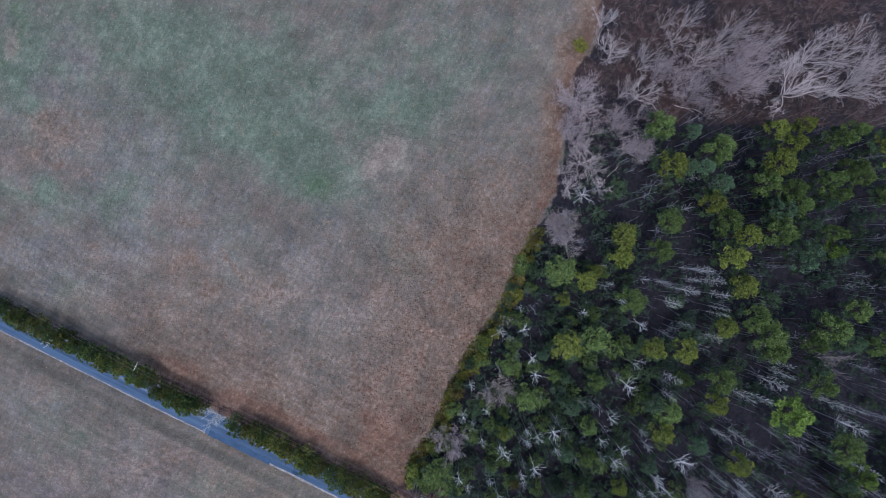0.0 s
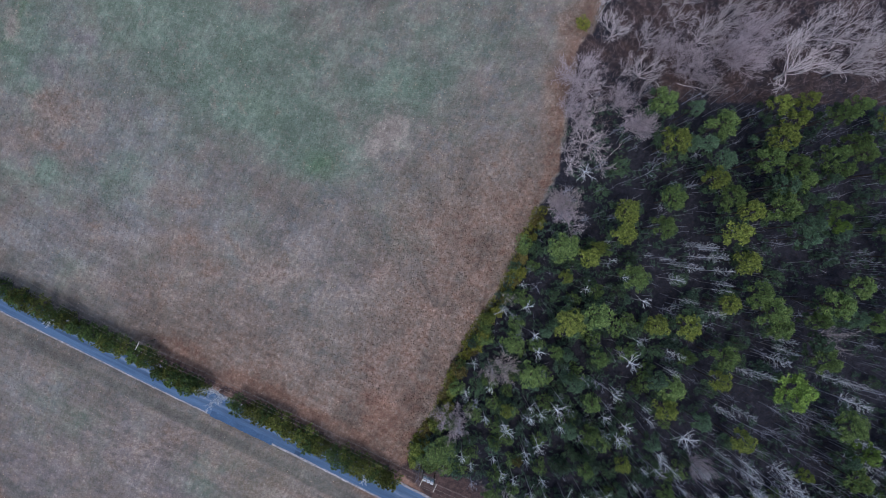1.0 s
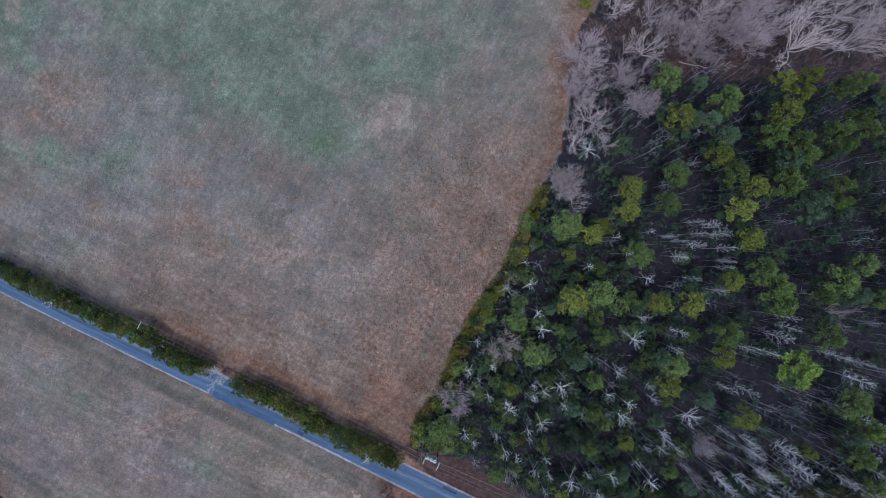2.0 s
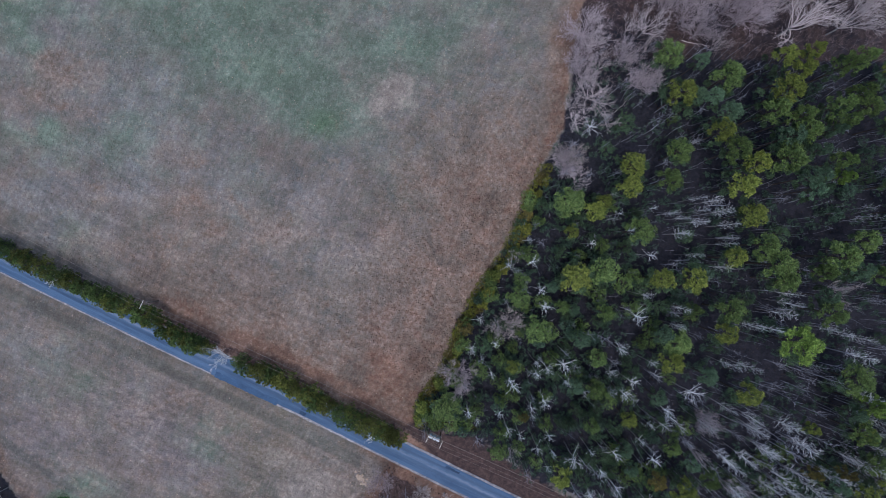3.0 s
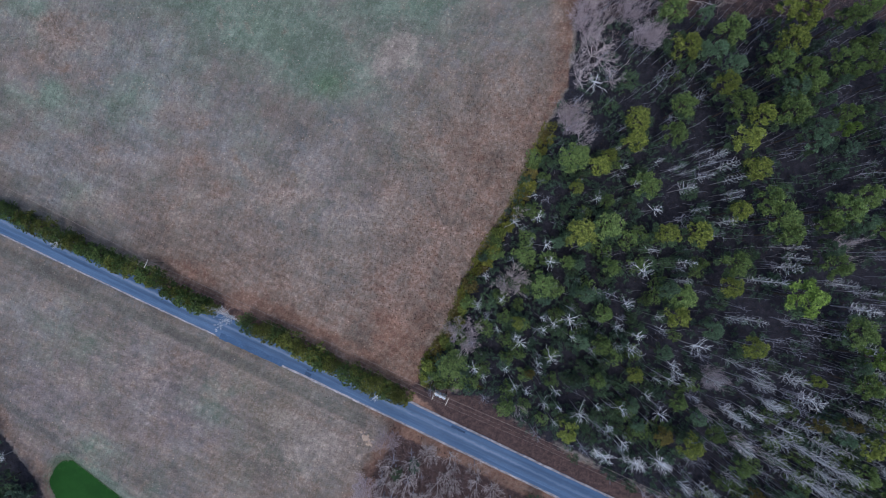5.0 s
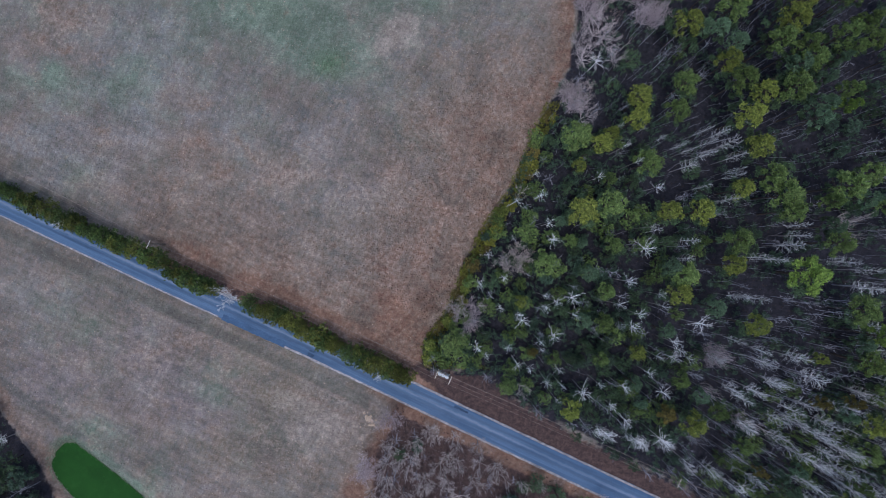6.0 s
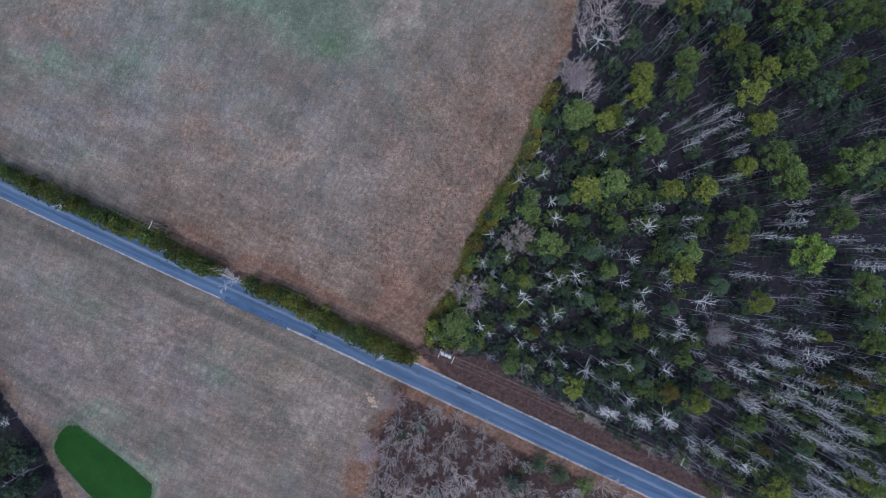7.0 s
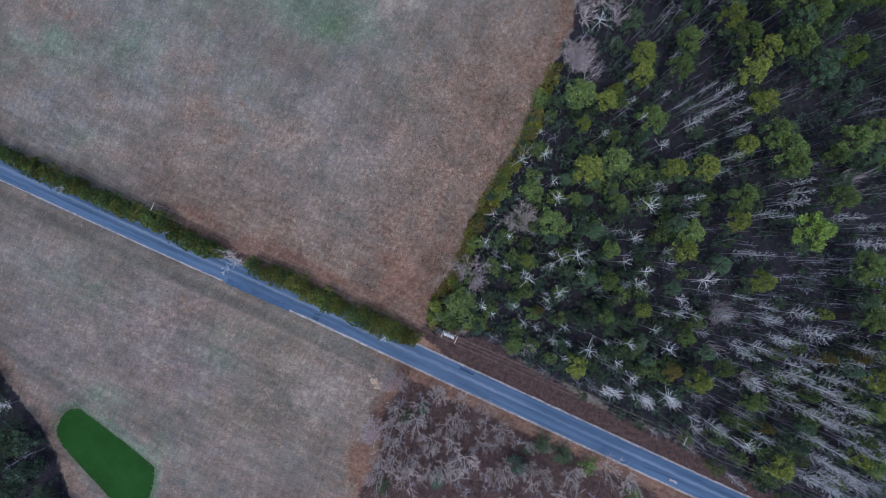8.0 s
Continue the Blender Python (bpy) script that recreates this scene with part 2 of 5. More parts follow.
# ---- the plan ----
ROAD_SOUTH_EDGE = [(-400, 129.0), (-119.8, -0.2), (-74.2, -21.2), (-37.0, -37.7), (-6.3, -52.1), (21.0, -64.9), (57.5, -82.6), (400, -246.0)]
ROAD_WIDTH = 5.6
WOOD = [(43, 95), (41, 78), (35, 66), (33, 55), (32, 45), (31, 36), (25, 25.5), (21, 17.5), (16.5, 6), (9.5, -4), (4.5, -14), (-0.5, -26), (-6.5, -35), (-6, -41),
        (9.6, -43), (17, -49), (37, -61), (59, -71.5), (77, -82), (120, -103), (400, -240), (400, 95)]
CORRIDOR = [(-8.5, -41), (-6, -40), (9.6, -42), (17, -48), (37, -60), (59, -70.5), (77, -81), (130, -108), (127, -114), (62, -81.0), (28, -64), (0, -49.5)]
THICKET = [(-14, -50), (-1, -56), (14, -63.5), (28, -70), (43, -77.5), (60, -86), (120, -116), (120, -140), (-30, -140), (-27, -85), (-19, -72), (-19, -62)]
SOUTH_WOOD = [(-124, -48), (-118.0, -55), (-114.0, -60), (-110.3, -65.5), (-107.6, -70.5), (-105.8, -76), (-103.5, -82), (-99, -90), (-95, -110), (-160, -120), (-200, -40)]
POND = [(-104.5, -63.5), (-102, -61.6), (-99.5, -61.6), (-94.8, -65.2), (-87.2, -71.1), (-80.0, -77.4), (-80.5, -81.6), (-81.7, -86), (-85, -89), (-90, -87.3), (-95.1, -81.4),
        (-99.6, -76.5), (-104.2, -71.2), (-105.8, -67.5)]
TRACK = [(-160, 31), (-119.5, 12.3), (-96.6, 1.9), (-73.9, -9.2), (-51.6, -19.6), (-29.5, -29.9), (-8.4, -40.0)]
POND_LEVEL = -7.3


def polygon_distance(x, y, corners):
    """Metres to a polygon's border, negative inside; x and y may be arrays."""
    x, y = np.asarray(x, float), np.asarray(y, float)
    best, inside = np.full(x.shape, 1e9), np.zeros(x.shape, bool)
    for (ax, ay), (bx, by) in zip(corners, corners[1:] + corners[:1]):
        k = np.clip(((x - ax) * (bx - ax) + (y - ay) * (by - ay)) / ((bx - ax) ** 2 + (by - ay) ** 2), 0, 1)
        best = np.minimum(best, np.hypot(x - ax - k * (bx - ax), y - ay - k * (by - ay)))
        if ay != by:
            inside ^= ((ay > y) != (by > y)) & (x < (bx - ax) * (y - ay) / (by - ay) + ax)
    return np.where(inside, -best, best)


def line_distance(x, y, nodes):
    x, y = np.asarray(x, float), np.asarray(y, float)
    best = np.full(x.shape, 1e9)
    for (ax, ay), (bx, by) in zip(nodes, nodes[1:]):
        k = np.clip(((x - ax) * (bx - ax) + (y - ay) * (by - ay)) / ((bx - ax) ** 2 + (by - ay) ** 2), 0, 1)
        best = np.minimum(best, np.hypot(x - ax - k * (bx - ax), y - ay - k * (by - ay)))
    return best


def south_edge(x):
    """The road's southern edge at x, and the way across the road from there."""
    xs, ys = np.array(ROAD_SOUTH_EDGE, float).T
    y = (np.interp(x - 8, xs, ys) + np.interp(x + 8, xs, ys) + 2 * np.interp(x, xs, ys)) / 4
    slope = (np.interp(x + 6, xs, ys) - np.interp(x - 6, xs, ys)) / 12
    return y, -slope / np.hypot(1, slope), 1 / np.hypot(1, slope)


def across_road(x, y):
    """Metres north of the road's southern edge."""
    edge, nx, ny = south_edge(x)
    return (y - edge) * ny


def ground_height(x, y):
    x, y = np.asarray(x, float), np.asarray(y, float)
    far = 8 * np.log1p(np.exp(np.clip((x - 22) / 8, -30, 30)))
    far = np.minimum(far, 120 + 0 * far)
    z = -0.9 + 0.05 * np.maximum(x, -170) - 0.08 * np.where(x > 22 + 120, far + (x - 142) * 0.05 / 0.08, far) + 0.012 * np.clip(y, -90, 100)
    d = polygon_distance(x, y, POND)
    near = np.clip(1 - (d - 0.3) / 5.0, 0, 1)
    near = near * near * (3 - 2 * near)
    bed = POND_LEVEL + np.where(d < 0, np.maximum(0.5 * d, -0.9), 0.12 * np.minimum(d, 2.0))
    return z * (1 - near) + bed * near


def height(x, y):
    return float(ground_height(np.array([x]), np.array([y]))[0])


# ---- mesh helpers ----
def mesh_of(name, verts, faces, material, smooth=False):
    me = bpy.data.meshes.new(name)
    me.from_pydata([tuple(v) for v in verts], [], faces)
    me.materials.append(material)
    if smooth:
        me.shade_smooth()
    return me


def part(name, me, parent, label=""):
    ob = new(name, me)
    ob.parent = parent
    return tagged(ob, label)


def base(name, m, label, category, group="", kind=""):
    ob = new(name)
    ob.empty_display_size = 0.3
    ob.matrix_basis = m
    return tagged(ob, label, category, group, kind)


class Shape:
    """Collects verts and faces of one mesh."""

    def __init__(self):
        self.v, self.f = [], []

    def tube(self, points, radii, sides):
        first = len(self.v)
        points = [Vector(p) for p in points]
        for i, (p, r) in enumerate(zip(points, radii)):
            d = (points[min(i + 1, len(points) - 1)] - points[max(i - 1, 0)]).normalized()
            s = d.cross((0.31, 0.95, 0.12) if abs(d.y) < 0.9 else (1, 0, 0)).normalized()
            u = d.cross(s)
            for k in range(sides):
                w = 2 * math.pi * k / sides
                self.v.append(p + r * (math.cos(w) * s + math.sin(w) * u))
        for i in range(len(points) - 1):
            for k in range(sides):
                a, b = first + i * sides + k, first + i * sides + (k + 1) % sides
                self.f.append((a, b, b + sides, a + sides))

    def closed_tube(self, points, radii, sides):
        first = len(self.v)
        self.tube(points, radii, sides)
        self.f.append(tuple(range(first + sides - 1, first - 1, -1)))
        self.f.append(tuple(range(len(self.v) - sides, len(self.v))))

    def box(self, m, sx, sy, sz):
        first = len(self.v)
        c = min(sx, sy, sz) * 0.08
        for z, inset in ((-sz / 2, c), (-sz / 2 + c, 0), (sz / 2 - c, 0), (sz / 2, c)):
            for kx, ky in ((-1, -1), (1, -1), (1, 1), (-1, 1)):
                self.v.append(m @ Vector((kx * (sx / 2 - inset), ky * (sy / 2 - inset), z)))
        for i in range(3):
            for k in range(4):
                a, b = first + 4 * i + k, first + 4 * i + (k + 1) % 4
                self.f.append((a, b, b + 4, a + 4))
        self.f += [(first + 3, first + 2, first + 1, first), tuple(range(first + 12, first + 16))]

    def blade(self, p, d, length, width, rng):
        """One leaf or bunch of needles: a narrow triangle, slightly turned."""
        side = d.cross(Vector((rng.uniform(-1, 1), rng.uniform(-1, 1), rng.uniform(-1, 1)))).normalized()
        i = len(self.v)
        self.v += [p - side * width / 2, p + side * width / 2, p + d * length]
        self.f.append((i, i + 1, i + 2))

    def leaf(self, p, d, length, width, rng):
        side = d.cross(Vector((rng.uniform(-1, 1), rng.uniform(-1, 1), rng.uniform(-1, 1)))).normalized()
        i = len(self.v)
        self.v += [p, p + d * length * 0.5 + side * width / 2, p + d * length, p + d * length * 0.5 - side * width / 2]
        self.f.append((i, i + 1, i + 2, i + 3))

    def mesh(self, name, material, smooth=False):
        return mesh_of(name, self.v, self.f, material, smooth)


def unit(rng, lift=-1.0):
    """A random direction that rises by lift at least."""
    while True:
        v = Vector((rng.uniform(-1, 1), rng.uniform(-1, 1), rng.uniform(-1, 1)))
        if 0.05 < v.length < 1 and v.normalized().z >= lift:
            return v.normalized()


# ---- kinds of trees; every mesh is 1 m of crown radius by its height in metres ----
def grow(shape, p, d, length, radius, rng, level, shares, least=0.015, bend=0.22):
    """A bough with side boughs: shares gives, level by level, how many, how long, how steep, how many sides and joints."""
    count, ratio, spread, sides, joints = shares[level]
    radius = max(radius, least)
    points, radii, way = [p], [radius], d.copy()
    for j in range(joints):
        way = (way + bend * unit(rng) + Vector((0, 0, 0.07))).normalized()
        points.append(points[-1] + way * length / joints)
        radii.append(radius * (1 - 0.72 * (j + 1) / joints))
    shape.tube(points, radii, sides)
    if level + 1 < len(shares):
        for i in range(count):
            k = 0.25 + 0.72 * (i + rng.random()) / count
            at, rest = int(k * joints), k * joints - int(k * joints)
            q = points[at].lerp(points[min(at + 1, joints)], rest)
            along = (points[min(at + 1, joints)] - points[at]).normalized()
            out = along.cross(unit(rng)).normalized()
            turn = (along * math.cos(spread) + out * math.sin(spread) + Vector((0, 0, 0.15))).normalized()
            grow(shape, q, turn, length * ratio * rng.uniform(0.7, 1.15) * (1.15 - 0.5 * k), radius * (0.62 - 0.2 * k), rng, level + 1, shares, least, bend)


def leader(top, lean, rng, joints=6):
    points = [Vector((0, 0, -0.4))]
    for j in range(1, joints + 1):
        z = top * j / joints
        points.append(Vector((lean[0] * (z / top) ** 1.6 + rng.uniform(-0.06, 0.06), lean[1] * (z / top) ** 1.6 + rng.uniform(-0.06, 0.06), z)))
    return points


def along_line(points, z):
    for a, b in zip(points, points[1:]):
        if z <= b.z:
            return a.lerp(b, (z - a.z) / (b.z - a.z))
    return points[-1].copy()


def pale_tree_meshes(seed, feathery):
    """14 m tall, crown 1.8 m in radius: a straight stem with whitish boughs, either dense and short like the barbs of a feather, or few, long and spread like a star."""
    rng = random.Random(seed)
    stem, crown = Shape(), Shape()
    points = leader(14.0, (rng.uniform(-0.4, 0.4), rng.uniform(-0.4, 0.4)), rng)
    stem.tube(points, [0.125, 0.11, 0.095, 0.08, 0.065, 0.045, 0.02], 6)
    tops = (0.36, 0.55, 0.75, 0.9, 1.0) if feathery else (0.76, 0.82, 0.88, 0.94, 1.0)
    crown.tube([along_line(points, 14.0 * k) + Vector((0.01, 0, 0)) for k in tops], [0.086, 0.076, 0.062, 0.042, 0.024], 6)
    if feathery:
        count, low = rng.randint(32, 38), rng.uniform(0.36, 0.48)
        twigs = [(4, 0.46, 0.72, 4, 4), (2, 0.55, 0.6, 3, 2), (0, 0, 0, 3, 1)]
    else:
        count, low = rng.randint(14, 17), rng.uniform(0.70, 0.77)
        twigs = [(4, 0.42, 0.62, 4, 4), (2, 0.5, 0.6, 3, 2), (0, 0, 0, 3, 1)]
    for i in range(count):
        k = (i + rng.random()) / count
        w = i * 2.4 + rng.uniform(-0.5, 0.5)
        if feathery:
            rise = 0.30 + 0.55 * k + rng.uniform(-0.15, 0.2)
            reach = (0.55 + 1.55 * math.sin(math.pi * min(1.0, 0.22 + 0.72 * k)) ** 0.9) * rng.uniform(0.6, 1.12)
        else:
            rise = 0.35 + 0.9 * k + rng.uniform(-0.15, 0.25)
            reach = (2.75 - 1.0 * k) * rng.uniform(0.6, 1.1)
        d = Vector((math.cos(w), math.sin(w), rise)).normalized()
        grow(crown, along_line(points, 14.0 * (low + (0.985 - low) * k)), d, reach, (0.034 if feathery else 0.044) - 0.010 * k, rng, 0, twigs, 0.0135 if feathery else 0.014, 0.16)
    return stem.mesh("pale_stem", STEM_BARK, True), crown.mesh("pale_boughs", PALE_BARK, True)


def broad_tree_meshes(seed, bark, wide, tall, twigs, least, extra=0):
    """A forked stem and a domed head of fine bare twigs, wide metres in radius."""
    rng = random.Random(seed)
    stem, crown = Shape(), Shape()
    fork = tall * rng.uniform(0.22, 0.34)
    points = leader(fork, (rng.uniform(-0.3, 0.3), rng.uniform(-0.3, 0.3)), rng, 4)
    thick = 0.0125 * tall
    stem.tube(points, [thick * f for f in (1.15, 1.0, 0.9, 0.82, 0.74)], 7)
    limbs = rng.randint(7, 9) + extra
    for i in range(limbs):
        w = 2.4 * i + rng.uniform(-0.4, 0.4)
        out = 0.12 + 1.15 * math.sqrt((i + 0.5) / limbs)
        d = Vector((math.cos(w) * out, math.sin(w) * out, 1)).normalized()
        reach = min((tall - fork) / max(d.z, 0.1) * 0.86, wide / max(math.hypot(d.x, d.y), 0.2)) * rng.uniform(0.8, 1.02)
        grow(crown, points[-1] - Vector((0, 0, rng.uniform(0, 0.3) * fork)), d, reach, thick * (0.52 if extra < 4 else 0.36), rng, 0,
             [(7 + extra // 4, 0.46, 0.62, 4, 5), (5, 0.55, 0.65, 3, 3), (twigs, 0.62, 0.6, 3, 2), (0, 0, 0, 3, 1)], least, 0.24)
    return stem.mesh("forked_stem", STEM_BARK, True), crown.mesh("bare_boughs", bark, True)


def sapling_meshes(seed):
    """9 m tall, crown 1.2 m in radius: a thin stem with a few thin boughs."""
    rng = random.Random(seed)
    stem, crown = Shape(), Shape()
    points = leader(9.0, (rng.uniform(-0.7, 0.7), rng.uniform(-0.7, 0.7)), rng, 5)
    stem.tube(points, [0.075, 0.065, 0.055, 0.045, 0.03, 0.012], 4)
    for i in range(12):
        z = 9.0 * (0.4 + 0.58 * (i + rng.random()) / 12)
        w = i * 2.4 + rng.uniform(-0.5, 0.5)
        d = Vector((math.cos(w), math.sin(w), rng.uniform(0.5, 1.2))).normalized()
        grow(crown, along_line(points, z), d, rng.uniform(0.9, 1.7), 0.03, rng, 0, [(3, 0.5, 0.7, 3, 2), (2, 0.5, 0.7, 3, 1), (0, 0, 0, 3, 1)])
    return stem.mesh("thin_stem", SAPLING_BARK), crown.mesh("thin_boughs", SAPLING_BARK)


def tuft(shape, p, size, blades, rng, lift=-0.15, width=0.34):
    for _ in range(blades):
        d = unit(rng, lift)
        shape.blade(p, d, size * rng.uniform(0.7, 1.2), size * width, rng)


def pine_meshes(seed, needles):
    """17 m tall, crown 3 m in radius: a bare stem below, above it boughs that carry clumps of needle tufts, the lowest
    thin and in dark needles, the crown's shade put into their colour.
    """
    rng = random.Random(seed)
    stem, skirt, crown = Shape(), Shape(), Shape()
    points = leader(16.2, (rng.uniform(-0.5, 0.5), rng.uniform(-0.5, 0.5)), rng)
    stem.tube(points, [0.22, 0.19, 0.17, 0.15, 0.12, 0.09, 0.03], 7)
    count = rng.randint(22, 26)
    for i in range(count):
        k = (i + 0.5) / count
        w = i * 2.4 + rng.uniform(-0.5, 0.5)
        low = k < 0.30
        reach = (2.75 * (1 - k ** 1.7) ** 0.6 if not low else 2.6) * rng.uniform(0.6, 1.12)
        z = 9.4 + 6.9 * k + rng.uniform(-0.3, 0.3)
        q = Vector((math.cos(w) * reach, math.sin(w) * reach, z))
        foot = along_line(points, z - 0.35 * reach - 0.2)
        stem.tube([foot, foot.lerp(q, 0.6) + Vector((0, 0, -0.1)), q], [0.06, 0.045, 0.02], 4)
        size = rng.uniform(0.62, 1.0)
        for _ in range(rng.randint(26, 34)):
            d = unit(rng, -0.35)
            p = q + Vector((d.x * size, d.y * size, d.z * size * 0.62)) * rng.uniform(0.5, 1.0)
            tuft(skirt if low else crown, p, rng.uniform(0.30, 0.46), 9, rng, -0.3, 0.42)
    return stem.mesh("pine_stem", PINE_BARK, True), skirt.mesh("shaded_pine_skirt", DARK), crown.mesh("pine_needles", needles)


def evergreen_meshes(seed, leaves, clumps, leafy):
    """6 m tall, crown 1.6 m in radius: a rounded small evergreen, leafy nearly to the ground."""
    rng = random.Random(seed)
    stem, crown = Shape(), Shape()
    points = leader(5.2, (rng.uniform(-0.3, 0.3), rng.uniform(-0.3, 0.3)), rng, 4)
    stem.tube(points, [0.11, 0.095, 0.08, 0.05, 0.02], 5)
    for i in range(clumps):
        k = (i + 0.5) / clumps
        w = i * 2.4 + rng.uniform(-0.5, 0.5)
        reach = 1.25 * math.sin(math.pi * (0.22 + 0.72 * k)) ** 0.8 * rng.uniform(0.6, 1.1)
        q = Vector((math.cos(w) * reach, math.sin(w) * reach, 1.3 + 4.2 * k))
        foot = along_line(points, q.z - 0.4)
        stem.tube([foot, q], [0.035, 0.012], 3)
        size = rng.uniform(0.45, 0.75)
        for _ in range(rng.randint(15, 20)):
            d = unit(rng, -0.3)
            p = q + d * size * rng.uniform(0.5, 1.0)
            if leafy:
                for _ in range(6):
                    crown.leaf(p, unit(rng, -0.2), rng.uniform(0.20, 0.36), 0.17, rng)
            else:
                tuft(crown, p, rng.uniform(0.24, 0.36), 7, rng, -0.2)
    return stem.mesh("evergreen_stem", PINE_BARK), crown.mesh("evergreen_leaves", leaves)


def bush_meshes(seed, leaves):
    """2 m tall, 1.2 m in radius: a sprawling bush of many canes with small leaves."""
    rng = random.Random(seed)
    canes, crown = Shape(), Shape()
    for i in range(16):
        w = i * 2.4 + rng.uniform(-0.5, 0.5)
        reach = rng.uniform(0.3, 1.1)
        q = Vector((math.cos(w) * reach, math.sin(w) * reach, rng.uniform(0.9, 1.9) - 0.45 * reach))
        canes.tube([(0.1 * q.x, 0.1 * q.y, -0.15), q * 0.6 + Vector((0, 0, 0.25)), q], [0.025, 0.02, 0.008], 3)
        for _ in range(13):
            p = q + unit(rng, -0.5) * rng.uniform(0.1, 0.42)
            for _ in range(4):
                crown.leaf(p, unit(rng, -0.2), rng.uniform(0.16, 0.30), 0.14, rng)
    return canes.mesh("bush_canes", DUN_BARK), crown.mesh("bush_leaves", leaves)


class Stock:
    """One kind of plant in a few shapes; each planting is a thing of its own."""

    def __init__(self, name, build, radius, tall, label, category, group, *parts):
        self.name, self.build, self.radius, self.tall = name, build, radius, tall
        self.label, self.category, self.group, self.parts = label, category, group, parts
        self.made, self.rng = {}, random.Random(name)

    def plant(self, x, y, tall, radius, shape, label=""):
        turn = self.rng.uniform(0, 360)
        wide, high = radius / self.radius, tall / self.tall
        spot = pose(x, y, height(x, y) - 0.05, 0, 0, turn)
        first = self.made.get(shape)
        if first is None:
            meshes = self.build(shape)
            ob = base(self.name, spot @ Matrix.Diagonal((wide, wide, high, 1)), self.label, self.category, self.group)
            for key, me in zip(self.parts, meshes):
                part(key, me, ob)
            self.made[shape] = ob
        else:
            s = first.scale
            ob = copy_thing(first, spot @ Matrix.Diagonal((wide / s.x, wide / s.y, high / s.z, 1)))
        return tagged(ob, label)


# ---- ground: one sheet out to the horizon ----
def soft_band(value, lo, hi):
    k = np.clip((value - lo) / (hi - lo), 0, 1)
    return k * k * (3 - 2 * k)


def spot(x, y, cx, cy, rx, ry=None):
    return np.exp(-(((x - cx) / rx) ** 2 + ((y - cy) / (ry or rx)) ** 2))


def build_ground():
    far = [2500, 1500, 900, 550, 350, 240, 190]
    xs = np.array([-v for v in far] + list(np.arange(-160, 151, 1.0)) + far[::-1], float)
    ys = np.array([-v for v in far] + list(np.arange(-140, 121, 1.0)) + far[::-1], float)
    x, y = [v.ravel() for v in np.meshgrid(xs, ys)]
    wob = np.array([noise.noise((u * 0.11, v * 0.11, 3.0)) for u, v in zip(x, y)])
    rough = np.array([noise.noise((u * 0.45, v * 0.45, 9.0)) for u, v in zip(x, y)])
    drift = np.array([(noise.noise((u * 0.05, v * 0.05, 21.0)), noise.noise((u * 0.05, v * 0.05, 33.0)), noise.noise((u * 0.16, v * 0.16, 41.0))) for u, v in zip(x, y)])
    z = ground_height(x, y)
    wood, corridor, thicket, south = [polygon_distance(x, y, c) for c in (WOOD, CORRIDOR, THICKET, SOUTH_WOOD)]
    over, pond, track = across_road(x, y), polygon_distance(x, y, POND), line_distance(x, y, TRACK)
    open_land = np.minimum(np.minimum(wood, thicket), np.minimum(south, corridor)) > 0
    z = z + np.where(pond > 1.0, 0.07 * rough + 0.12 * wob, 0)
    on_road = np.clip(1 - np.abs(over - ROAD_WIDTH / 2) / (ROAD_WIDTH / 2 + 1.2), 0, 1)
    z = z - 0.25 * np.where(on_road > 0, 1, 0) * np.clip(on_road * 4, 0, 1)
    north = over > ROAD_WIDTH
    # where leaf litter lies, and with it the shade painted below the trees
    litter_and_shade = np.maximum.reduce([soft_band(-wood + 2.0 * wob, -0.8, 2.0), soft_band(-thicket + 2.5 * wob, -1.5, 2.5) * soft_band(-over + wob, 2.4, 4.0), soft_band(-south + 2 * wob, -1, 1.5),
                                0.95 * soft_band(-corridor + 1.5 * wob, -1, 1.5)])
    # under the hedge, the same litter with shade in its colour
    litter_and_shade = np.maximum(litter_and_shade, 0.6 * soft_band(2.2 - np.abs(over - ROAD_WIDTH - 1.6), 0, 1.2) * (x < -9))
    here, x, y = (x, y), x + 6 * drift[:, 0] + 4 * drift[:, 2], y + 6 * drift[:, 1] - 4 * drift[:, 2]
    green = (0.42 * spot(x, y, -49, 69, 13, 9) + 0.36 * spot(x, y, -64, 59, 11, 8) + 0.40 * spot(x, y, -46, 50, 13, 9) + 0.46 * spot(x, y, -9, 57.5, 11, 8) + 0.36 * spot(x, y, -30, 40, 13, 8)
             + 0.30 * spot(x, y, -73, 81, 20, 11) + 0.55 * spot(x, y, -112, 72, 9, 18) + 0.50 * spot(x, y, -104, 32, 12, 6) + 0.34 * spot(x, y, -84, 36, 10, 6) + 0.38 * spot(x, y, -38, 58, 44, 26)
             + 0.30 * spot(x, y, -86, 74, 26, 18) + 0.26 * spot(x, y, 8, 72, 18, 14) + 0.25 * spot(x, y, -8, 16, 11, 7) + 0.22 * spot(x, y, -95, 8, 14, 7)) * north
    green = green + (~north) * (0.55 * spot(x, y, -92, -59, 9, 6) + 0.40 * spot(x, y, -79, -71, 8, 7) + 0.45 * spot(x, y, -64, -47, 8, 4) + 0.3 * spot(x, y, -98, -30, 12, 9) + 0.7 * soft_band(1.8 - np.abs(pond - 1.2), 0, 1.8) * (x + y > -172)
                                + 0.35 * spot(x, y, -55, -41, 10, 3) + 0.25 * spot(x, y, -50, -58, 10, 7))
    edge = np.minimum(wood, 60)
    side = over - ROAD_WIDTH - 3.5
